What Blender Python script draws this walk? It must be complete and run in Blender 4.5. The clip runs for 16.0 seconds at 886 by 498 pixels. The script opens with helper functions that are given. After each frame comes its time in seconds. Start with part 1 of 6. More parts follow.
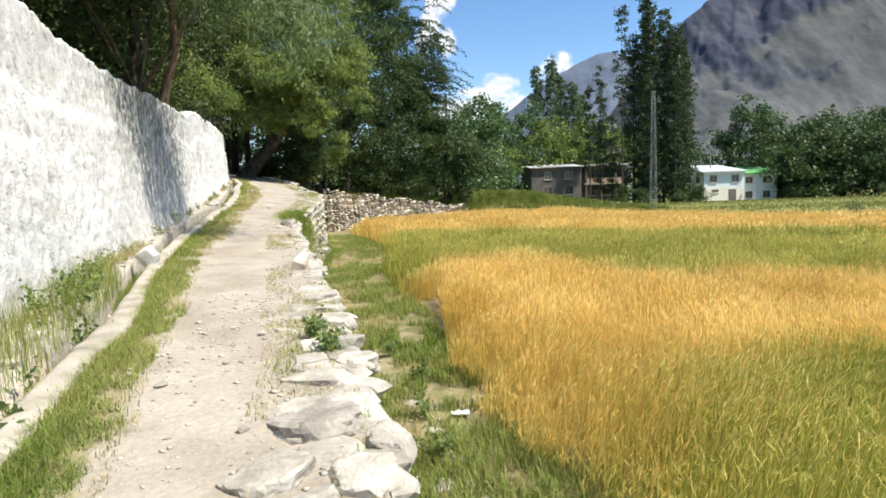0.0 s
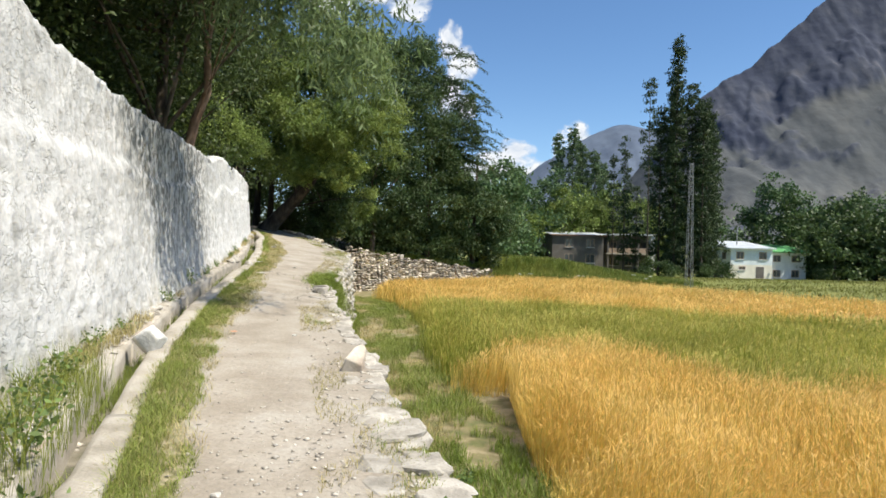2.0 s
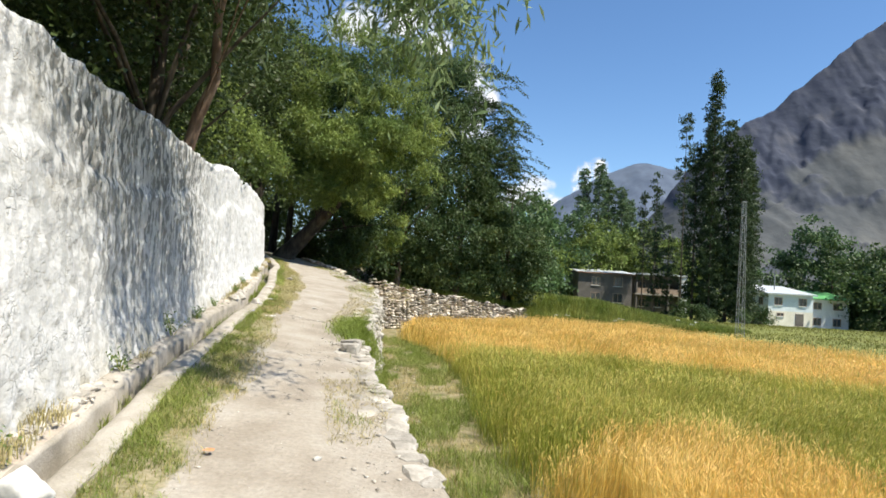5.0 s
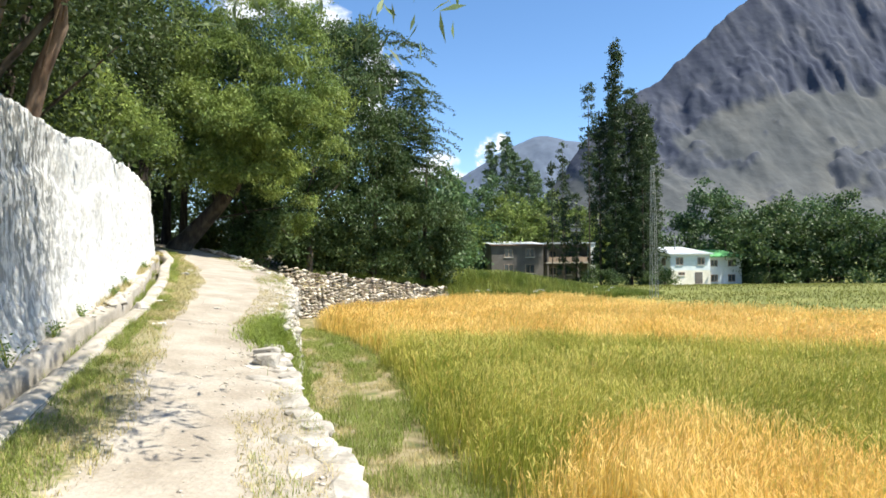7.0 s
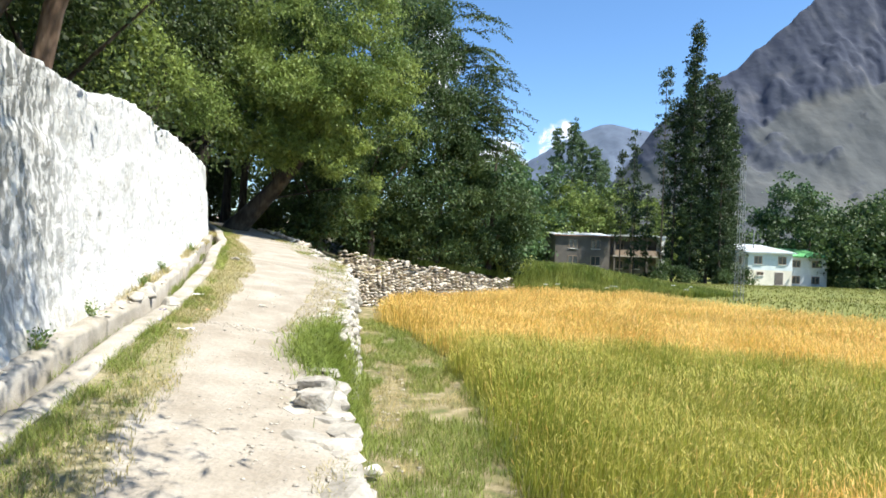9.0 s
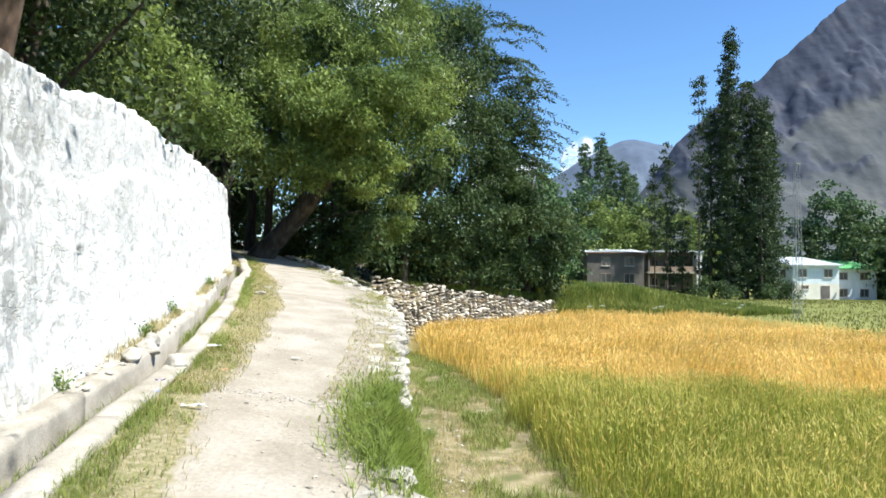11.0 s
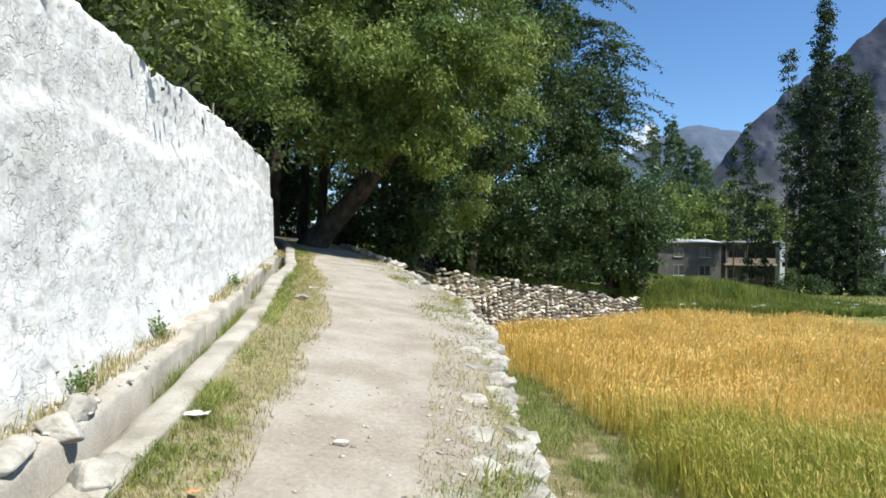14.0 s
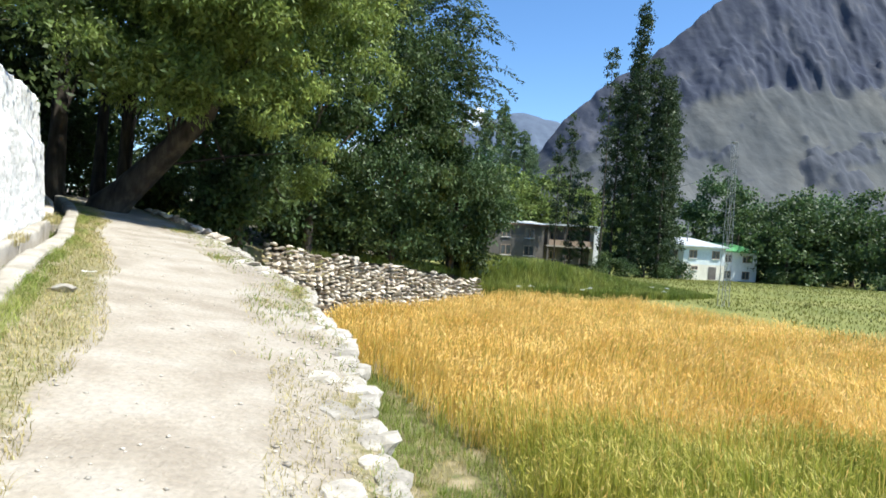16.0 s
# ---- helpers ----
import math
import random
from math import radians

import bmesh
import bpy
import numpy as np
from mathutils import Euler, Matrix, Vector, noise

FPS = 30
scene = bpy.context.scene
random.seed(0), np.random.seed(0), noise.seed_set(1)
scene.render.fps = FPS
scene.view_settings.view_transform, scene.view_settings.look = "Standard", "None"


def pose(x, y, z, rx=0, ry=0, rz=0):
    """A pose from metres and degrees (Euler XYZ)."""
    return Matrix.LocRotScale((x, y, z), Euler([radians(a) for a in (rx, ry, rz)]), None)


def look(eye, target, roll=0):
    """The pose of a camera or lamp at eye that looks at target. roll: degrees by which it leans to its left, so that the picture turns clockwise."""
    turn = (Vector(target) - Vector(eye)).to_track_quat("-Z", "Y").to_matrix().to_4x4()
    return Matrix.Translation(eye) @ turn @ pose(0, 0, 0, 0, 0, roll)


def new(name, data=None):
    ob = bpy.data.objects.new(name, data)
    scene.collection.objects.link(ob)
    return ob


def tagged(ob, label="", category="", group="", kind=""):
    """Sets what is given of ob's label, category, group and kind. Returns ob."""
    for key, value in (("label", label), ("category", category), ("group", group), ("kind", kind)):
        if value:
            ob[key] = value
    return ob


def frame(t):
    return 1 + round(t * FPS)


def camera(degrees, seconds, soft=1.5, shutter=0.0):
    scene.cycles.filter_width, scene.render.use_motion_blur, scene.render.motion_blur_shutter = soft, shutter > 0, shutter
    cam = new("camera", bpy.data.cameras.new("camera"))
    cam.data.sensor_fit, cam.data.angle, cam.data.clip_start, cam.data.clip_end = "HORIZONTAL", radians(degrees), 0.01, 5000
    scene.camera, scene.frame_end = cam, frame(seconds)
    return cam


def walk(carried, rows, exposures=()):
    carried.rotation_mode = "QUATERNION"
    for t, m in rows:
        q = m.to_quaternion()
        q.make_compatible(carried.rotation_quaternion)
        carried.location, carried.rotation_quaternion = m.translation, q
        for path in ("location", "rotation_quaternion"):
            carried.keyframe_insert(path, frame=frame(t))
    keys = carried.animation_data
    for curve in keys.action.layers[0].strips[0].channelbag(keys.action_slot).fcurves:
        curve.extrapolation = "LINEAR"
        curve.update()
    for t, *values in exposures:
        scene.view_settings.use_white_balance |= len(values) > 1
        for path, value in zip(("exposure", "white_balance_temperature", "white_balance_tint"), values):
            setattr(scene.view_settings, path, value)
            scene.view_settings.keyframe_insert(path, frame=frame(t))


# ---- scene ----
cam = camera(70.5, 16.0, soft=1.7)
METRES, EYE, TILT, LEAN, TURN = 20.0, 1.5, -5.6, 1.9, 0.0
ROWS = [
    (0.0, 0.0, 0.0, 0.0, 0.0, 0.0, 0.0),
    (0.5, -0.0158, 0.0299, 0.0071, 1.23, -0.02, -0.44),
    (1.0, -0.0331, 0.0617, 0.0122, 1.95, 4.04, 0.33),
    (1.5, -0.044, 0.0927, 0.0165, 0.24, 5.26, -1.57),
    (2.0, -0.0566, 0.1256, 0.0215, 0.82, 5.43, -3.21),
    (2.5, -0.0718, 0.1524, 0.0305, 1.5, 7.18, -2.29),
    (3.0, -0.0829, 0.1814, 0.0328, 4.61, 10.24, -0.41),
    (3.5, -0.0926, 0.2117, 0.0332, 5.41, 9.87, -1.17),
    (4.0, -0.0978, 0.2508, 0.038, 4.01, 7.43, -2.86),
    (4.5, -0.1014, 0.2772, 0.0436, 3.67, 7.62, -4.15),
    (5.0, -0.1126, 0.3155, 0.0476, 2.02, 8.22, -5.49),
    (7.5, -0.1397, 0.4457, 0.0617, -6.56, 5.54, -0.41),
    (8.0, -0.1468, 0.4824, 0.0667, -4.11, 4.61, -3.9),
    (8.5, -0.1491, 0.5112, 0.0728, -1.8, 4.89, -4.36),
    (11.0, -0.1881, 0.6472, 0.0934, 1.65, 7.01, -2.5),
    (11.5, -0.1996, 0.6825, 0.0957, 4.74, 7.57, -3.4),
    (12.0, -0.2089, 0.7125, 0.1014, 5.02, 7.04, -4.11),
    (12.5, -0.2134, 0.7409, 0.1046, 7.39, 6.99, -5.83),
    (13.0, -0.2215, 0.7766, 0.1065, 8.04, 6.08, -6.56),
    (13.5, -0.2268, 0.8003, 0.111, 6.59, 6.37, -4.82),
    (14.0, -0.2344, 0.8303, 0.1155, 6.67, 5.65, -3.53),
    (14.5, -0.2435, 0.8647, 0.1185, 0.97, 4.34, -2.1),
    (15.0, -0.2454, 0.8948, 0.1247, -4.98, 5.31, -3.04),
    (15.5, -0.2486, 0.9182, 0.1274, -7.39, 4.91, -4.48),
    (16.0, -0.2568, 0.9493, 0.1311, -8.94, 4.28, -4.53),
]
EXPOSURES = [(0.0, 0.94, 6500, 10), (0.5, 0.77, 6500, 10), (1.5, 0.70, 6500, 10), (2.5, 0.70, 6450, 10), (3.0, 0.85, 6450, 10), (4.0, 0.88, 6450, 10), (5.0, 0.84, 6450, 10), (7.5, 1.2, 6400, 9), (8.5, 1.18, 6300, 9), (11.0, 1.14, 6000, 8), (12.5, 0.93, 6000, 8), (13.5, 0.77, 6000, 8), (14.5, 0.73, 6000, 8), (15.5, 1.02, 6000, 8), (16.0, 1.06, 6000, 8)]
walk(cam, [(t, pose(0, 0, EYE, TILT, LEAN, TURN) @ pose(METRES * x, METRES * y, METRES * z, 90 + pitch, roll, yaw)) for t, x, y, z, yaw, pitch, roll in ROWS], exposures=EXPOSURES)

# ---- light ----
SUN_FROM = Vector((0.60, -0.28, 1.0)).normalized()
sun = new("sun", bpy.data.lights.new("sun", "SUN"))
sun.data.energy, sun.data.angle, sun.data.color = 4.6, radians(0.5), (1.0, 0.925, 0.79)
sun.matrix_world = look(SUN_FROM * 60, (0, 0, 0))
world = bpy.data.worlds.new("sky_world")
scene.world = world
world.use_nodes = True
wn = world.node_tree.nodes
wl = world.node_tree.links
sky = wn.new("ShaderNodeTexSky")
sky.sky_type, sky.sun_disc = "NISHITA", False
sky.sun_elevation = math.asin(SUN_FROM.z)
sky.sun_rotation = math.atan2(SUN_FROM.x, SUN_FROM.y)
sky.altitude, sky.air_density, sky.dust_density, sky.ozone_density = 2400, 1.25, 0.5, 3.0
tone = wn.new("ShaderNodeHueSaturation")
tone.inputs["Saturation"].default_value = 1.12
wl.new(sky.outputs[0], tone.inputs["Color"])
wl.new(tone.outputs[0], wn["Background"].inputs[0])
wn["Background"].inputs[1].default_value = 0.098


# ---- materials ----
def material(name, colours, scale=3.0, fine=40.0, rough=0.9, bump=0.3, bump_scale=None, metal=0.0, stretch=(1, 1, 1), island=0.0, random_object=0.0, through_light=0.0, mid=(0.35, 0.65), spec=0.3, vary=0.28):
    """A procedural surface: two or three colours mixed by coarse noise, varied by fine noise, with relief."""
    m = bpy.data.materials.new(name)
    m.use_nodes = True
    n, l = m.node_tree.nodes, m.node_tree.links
    b = n["Principled BSDF"]
    b.inputs["Roughness"].default_value = rough
    b.inputs["Metallic"].default_value = metal
    b.inputs["Specular IOR Level"].default_value = spec
    geo = n.new("ShaderNodeNewGeometry")
    mp = n.new("ShaderNodeMapping")
    mp.inputs["Scale"].default_value = stretch
    l.new(geo.outputs["Position"], mp.inputs[0])
    big = n.new("ShaderNodeTexNoise")
    big.inputs["Scale"].default_value = scale
    big.inputs["Detail"].default_value = 5
    l.new(mp.outputs[0], big.inputs[0])
    ramp = n.new("ShaderNodeValToRGB")
    e = ramp.color_ramp.elements
    e[0].position, e[1].position = mid
    e[0].color, e[1].color = (*colours[0], 1), (*colours[-1], 1)
    if len(colours) == 3:
        k = e.new(sum(mid) / 2)
        k.color = (*colours[1], 1)
    l.new(big.outputs[0], ramp.inputs[0])
    small = n.new("ShaderNodeTexNoise")
    small.inputs["Scale"].default_value = fine
    small.inputs["Detail"].default_value = 4
    l.new(mp.outputs[0], small.inputs[0])
    hsv = n.new("ShaderNodeHueSaturation")
    val = n.new("ShaderNodeMapRange")
    val.inputs[3].default_value, val.inputs[4].default_value = 1 - vary, 1 + vary
    l.new(small.outputs[0], val.inputs[0])
    value = val.outputs[0]
    for source, amount in (("island", island), ("object", random_object)):
        if amount:
            if source == "island":
                r = geo.outputs["Random Per Island"]
            else:
                r = n.new("ShaderNodeObjectInfo").outputs["Random"]
            mr = n.new("ShaderNodeMapRange")
            mr.inputs[3].default_value, mr.inputs[4].default_value = 1 - amount, 1 + amount
            l.new(r, mr.inputs[0])
            mul = n.new("ShaderNodeMath")
            mul.operation = "MULTIPLY"
            l.new(value, mul.inputs[0])
            l.new(mr.outputs[0], mul.inputs[1])
            value = mul.outputs[0]
    l.new(value, hsv.inputs["Value"])
    l.new(ramp.outputs[0], hsv.inputs["Color"])
    l.new(hsv.outputs[0], b.inputs["Base Color"])
    if bump:
        bp = n.new("ShaderNodeBump")
        bp.inputs["Strength"].default_value = bump
        bp.inputs["Distance"].default_value = 0.02
        tex = small
        if bump_scale:
            tex = n.new("ShaderNodeTexNoise")
            tex.inputs["Scale"].default_value = bump_scale
            tex.inputs["Detail"].default_value = 6
            l.new(mp.outputs[0], tex.inputs[0])
        l.new(tex.outputs[0], bp.inputs["Height"])
        l.new(bp.outputs[0], b.inputs["Normal"])
    if through_light:
        tr = n.new("ShaderNodeBsdfTranslucent")
        l.new(hsv.outputs[0], tr.inputs[0])
        mix = n.new("ShaderNodeMixShader")
        mix.inputs[0].default_value = through_light
        l.new(b.outputs[0], mix.inputs[1])
        l.new(tr.outputs[0], mix.inputs[2])
        l.new(mix.outputs[0], n["Material Output"].inputs[0])
    return m


M_DIRT = material("packed_pale_dirt", [(0.36, 0.30, 0.235), (0.47, 0.41, 0.34), (0.54, 0.49, 0.42)], 1.1, 22, 0.95, 0.55, 34)
def path_material():
    """Pale packed dirt that gives way to rough verge soil where the surface says so."""
    m = material("packed_pale_dirt", [(0.275, 0.241, 0.195), (0.33, 0.295, 0.244), (0.37, 0.34, 0.293)], 1.6, 22, 0.95, 0.7, 30)
    n, l = m.node_tree.nodes, m.node_tree.links
    b = n["Principled BSDF"]
    base = b.inputs["Base Color"].links[0].from_socket
    att = n.new("ShaderNodeAttribute")
    att.attribute_name = "verge"
    nz = n.new("ShaderNodeTexNoise")
    nz.inputs["Scale"].default_value, nz.inputs["Detail"].default_value = 7.0, 6
    l.new(n["Geometry"].outputs["Position"], nz.inputs[0])
    add = n.new("ShaderNodeMath")
    add.operation = "ADD"
    l.new(att.outputs["Fac"], add.inputs[0])
    l.new(nz.outputs[0], add.inputs[1])
    cut = n.new("ShaderNodeMapRange")
    cut.inputs[1].default_value, cut.inputs[2].default_value = 0.85, 1.15
    l.new(add.outputs[0], cut.inputs[0])
    tint = n.new("ShaderNodeValToRGB")
    e = tint.color_ramp.elements
    e[0].position, e[1].position = 0.35, 0.65
    e[0].color, e[1].color = (0.17, 0.165, 0.075, 1), (0.33, 0.285, 0.19, 1)
    n2 = n.new("ShaderNodeTexNoise")
    n2.inputs["Scale"].default_value, n2.inputs["Detail"].default_value = 18.0, 5
    l.new(n["Geometry"].outputs["Position"], n2.inputs[0])
    l.new(n2.outputs[0], tint.inputs[0])
    x = n.new("ShaderNodeMix")
    x.data_type = "RGBA"
    l.new(cut.outputs[0], x.inputs["Factor"])
    l.new(base, x.inputs["A"])
    l.new(tint.outputs[0], x.inputs["B"])
    l.new(x.outputs["Result"], b.inputs["Base Color"])
    return m


M_PATH = path_material()
M_FIELD = material("field_soil", [(0.12, 0.13, 0.05), (0.21, 0.18, 0.095), (0.33, 0.28, 0.18)], 2.6, 25, 0.95, 0.6, 30)
M_MEADOW = material("meadow", [(0.13, 0.148, 0.036), (0.17, 0.182, 0.046), (0.22, 0.215, 0.064)], 0.12, 3.0, 0.95, 0.5, 8)
M_WOODFLOOR = material("leaf_litter", [(0.05, 0.05, 0.025), (0.10, 0.085, 0.05), (0.16, 0.14, 0.09)], 1.2, 20, 0.95, 0.5, 25)
M_CONCRETE = material("worn_concrete", [(0.27, 0.245, 0.20), (0.36, 0.33, 0.28), (0.42, 0.39, 0.34)], 2.5, 45, 0.9, 0.35, 60)
M_STONE = material("pale_limestone", [(0.27, 0.25, 0.215), (0.365, 0.34, 0.295), (0.45, 0.425, 0.38)], 4.5, 28, 0.9, 0.7, 22, random_object=0.18)
M_SILT = material("damp_ditch_silt", [(0.09, 0.09, 0.06), (0.17, 0.155, 0.12), (0.26, 0.235, 0.19)], 3.0, 30, 0.9, 0.6, 40)
M_PALESTONE = material("pale_rubble_stone", [(0.30, 0.275, 0.235), (0.42, 0.395, 0.35), (0.54, 0.52, 0.48)], 4.5, 26, 0.88, 0.5, 20, random_object=0.25)
M_WHITEROCK = material("white_rock", [(0.50, 0.49, 0.46), (0.62, 0.61, 0.58), (0.70, 0.69, 0.67)], 6, 28, 0.85, 0.4, 22)
M_RUBBLE = material("rubble_stone", [(0.30, 0.25, 0.20), (0.46, 0.41, 0.34), (0.58, 0.535, 0.46)], 2.6, 16, 0.9, 0.5, 14, random_object=0.35)
M_PEBBLE = material("pebbles", [(0.35, 0.315, 0.265), (0.50, 0.465, 0.41)], 5, 40, 0.9, 0.3, island=0.35)
# darker than the bark itself: shade under the crowns is in the colour
M_SHADEBARK = material("shade_dark_bark", [(0.022, 0.019, 0.016), (0.04, 0.034, 0.028), (0.07, 0.06, 0.048)], 5, 30, 0.95, 0.9, 14, stretch=(1, 1, 0.25))
M_BARK = material("brown_bark", [(0.04, 0.032, 0.025), (0.075, 0.06, 0.045), (0.12, 0.10, 0.075)], 5, 30, 0.95, 0.9, 18, stretch=(1, 1, 0.25))
M_REDBARK = material("red_brown_bark", [(0.10, 0.065, 0.045), (0.17, 0.115, 0.08), (0.24, 0.175, 0.13)], 5, 30, 0.95, 0.9, 14, stretch=(1, 1, 0.25))
M_PALEBARK = material("pale_bark", [(0.14, 0.12, 0.09), (0.24, 0.21, 0.17), (0.33, 0.30, 0.25)], 5, 30, 0.95, 0.8, 18, stretch=(1, 1, 0.25))


def leaf_material(name, dark, light, trans=0.35, isl=0.35):
    return material(name, [dark, light], 0.5, 6.0, 0.55, 0, island=isl, through_light=trans, spec=0.35)


M_LEAF_WOOD = leaf_material("wood_leaf", (0.035, 0.058, 0.016), (0.065, 0.095, 0.024))
M_LEAF_WILLOW = leaf_material("willow_leaf", (0.112, 0.172, 0.039), (0.25, 0.315, 0.077), 0.40)
M_LEAF_SILVER = leaf_material("willow_silver_leaf", (0.125, 0.185, 0.07), (0.245, 0.31, 0.145), 0.48)
M_LEAF_DARK = leaf_material("dark_leaf", (0.040, 0.076, 0.025), (0.088, 0.132, 0.042), 0.36)
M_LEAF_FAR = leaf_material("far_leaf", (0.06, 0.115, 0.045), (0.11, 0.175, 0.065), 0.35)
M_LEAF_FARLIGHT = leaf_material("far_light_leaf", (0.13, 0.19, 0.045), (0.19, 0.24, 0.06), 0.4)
# poplar leaf made paler and bluer, with haze painted into the colour
M_LEAF_HAZEPOPLAR = leaf_material("hazed_poplar_leaf", (0.075, 0.125, 0.06), (0.13, 0.19, 0.085), 0.35)
M_LEAF_POPLAR = leaf_material("poplar_leaf", (0.028, 0.05, 0.02), (0.055, 0.085, 0.03), 0.25)
M_GRASS = leaf_material("grass_blade", (0.17, 0.235, 0.04), (0.28, 0.32, 0.08), 0.45)
M_DRYGRASS = leaf_material("dry_grass", (0.30, 0.27, 0.10), (0.46, 0.39, 0.19), 0.4)
M_WEED = leaf_material("weed_leaf", (0.10, 0.165, 0.045), (0.18, 0.245, 0.08), 0.4)
M_BANKGRASS = leaf_material("bank_grass", (0.15, 0.20, 0.035), (0.30, 0.32, 0.075), 0.45)
M_MEADOWGRASS = leaf_material("meadow_blade", (0.145, 0.165, 0.036), (0.235, 0.235, 0.065), 0.4)
M_EAR = leaf_material("golden_ear", (0.78, 0.50, 0.14), (0.88, 0.645, 0.235), 0.45, 0.15)
M_STRAW = leaf_material("golden_straw", (0.65, 0.485, 0.125), (0.79, 0.61, 0.2), 0.5, 0.2)
M_GREENSTEM = leaf_material("green_wheat_stem", (0.27, 0.315, 0.05), (0.41, 0.42, 0.085), 0.5, 0.2)
M_GREENEAR = leaf_material("green_wheat_ear", (0.44, 0.42, 0.09), (0.60, 0.52, 0.14), 0.45, 0.2)
M_FLOWER = material("white_petal", [(0.7, 0.7, 0.66), (0.8, 0.8, 0.78)], 5, 30, 0.8, 0)
M_LILAC = material("lilac_petal", [(0.48, 0.42, 0.68), (0.6, 0.54, 0.76)], 5, 30, 0.8, 0)
M_PAPER = material("pale_litter", [(0.6, 0.6, 0.58), (0.78, 0.78, 0.77)], 9, 30, 0.7, 0.2)
M_LITTERBLUE = material("blue_wrapper", [(0.16, 0.22, 0.55), (0.3, 0.36, 0.65)], 30, 60, 0.4, 0)
M_LITTERRED = material("orange_wrapper", [(0.62, 0.22, 0.09), (0.7, 0.32, 0.15)], 30, 60, 0.5, 0)


def cloud_material():
    """Vapour whose sunlit white is an emitted glow: a heaped outline with soft, torn borders."""
    m = bpy.data.materials.new("glowing_vapour")
    m.use_nodes = True
    n, l = m.node_tree.nodes, m.node_tree.links
    n.remove(n["Principled BSDF"])
    tc = n.new("ShaderNodeTexCoord")
    info = n.new("ShaderNodeObjectInfo")
    shift = n.new("ShaderNodeVectorMath")
    shift.operation = "ADD"
    l.new(tc.outputs["Object"], shift.inputs[0])
    l.new(info.outputs["Location"], shift.inputs[1])
    nz = n.new("ShaderNodeTexNoise")
    nz.inputs["Scale"].default_value, nz.inputs["Detail"].default_value, nz.inputs["Roughness"].default_value = 1.6, 9, 0.55
    l.new(shift.outputs[0], nz.inputs[0])
    att = n.new("ShaderNodeAttribute")
    att.attribute_name = "body"
    add = n.new("ShaderNodeMath")
    add.operation = "ADD"
    l.new(att.outputs["Fac"], add.inputs[0])
    l.new(nz.outputs[0], add.inputs[1])
    cut = n.new("ShaderNodeMapRange")
    cut.inputs[1].default_value, cut.inputs[2].default_value = 0.95, 1.2
    l.new(add.outputs[0], cut.inputs[0])
    em = n.new("ShaderNodeEmission")
    tint = n.new("ShaderNodeValToRGB")
    e = tint.color_ramp.elements
    e[0].position, e[1].position = 0.35, 0.6
    e[0].color, e[1].color = (0.42, 0.47, 0.54, 1), (0.60, 0.61, 0.62, 1)
    l.new(nz.outputs[0], tint.inputs[0])
    l.new(tint.outputs[0], em.inputs[0])
    tr = n.new("ShaderNodeBsdfTransparent")
    mix = n.new("ShaderNodeMixShader")
    l.new(cut.outputs[0], mix.inputs[0])
    l.new(tr.outputs[0], mix.inputs[1])
    l.new(em.outputs[0], mix.inputs[2])
    l.new(mix.outputs[0], n["Material Output"].inputs[0])
    return m


M_CLOUD = cloud_material()
M_WALLPAINT_UPPER = material("pale_blue_plaster", [(0.60, 0.68, 0.71), (0.70, 0.76, 0.78)], 0.8, 6, 0.9, 0.2)
M_WALLPAINT_LOWER = material("cream_plaster", [(0.68, 0.65, 0.55), (0.78, 0.75, 0.66)], 0.8, 6, 0.9, 0.2)
# grey taken down further: tree shade on the house front is in the colour
M_GREYHOUSE = material("grey_render", [(0.11, 0.10, 0.09), (0.17, 0.155, 0.14)], 0.6, 5, 0.95, 0.3)
M_WHITEHOUSE = material("white_plaster", [(0.66, 0.68, 0.68), (0.76, 0.77, 0.77)], 0.8, 6, 0.9, 0.2)
M_SHEET = material("pale_sheet_roof", [(0.50, 0.54, 0.57), (0.64, 0.67, 0.69)], 0.7, 8, 0.45, 0.1, metal=0.2)
M_GREENROOF = material("green_sheet_roof", [(0.10, 0.34, 0.12), (0.16, 0.43, 0.17)], 0.7, 8, 0.5, 0.1)
M_RUSTROOF = material("rusty_fascia", [(0.24, 0.12, 0.08), (0.33, 0.19, 0.13)], 0.7, 8, 0.8, 0.1)
M_WINDOWDARK = material("window_glass", [(0.03, 0.035, 0.04), (0.07, 0.08, 0.09)], 1.0, 4, 0.15, 0, spec=0.6)
M_FRAME = material("window_frame_wood", [(0.30, 0.22, 0.16), (0.38, 0.30, 0.24)], 4, 30, 0.7, 0.1)
M_STEEL = material("galvanised_steel", [(0.22, 0.23, 0.23), (0.30, 0.31, 0.31)], 3, 30, 0.6, 0.1, metal=0.3)


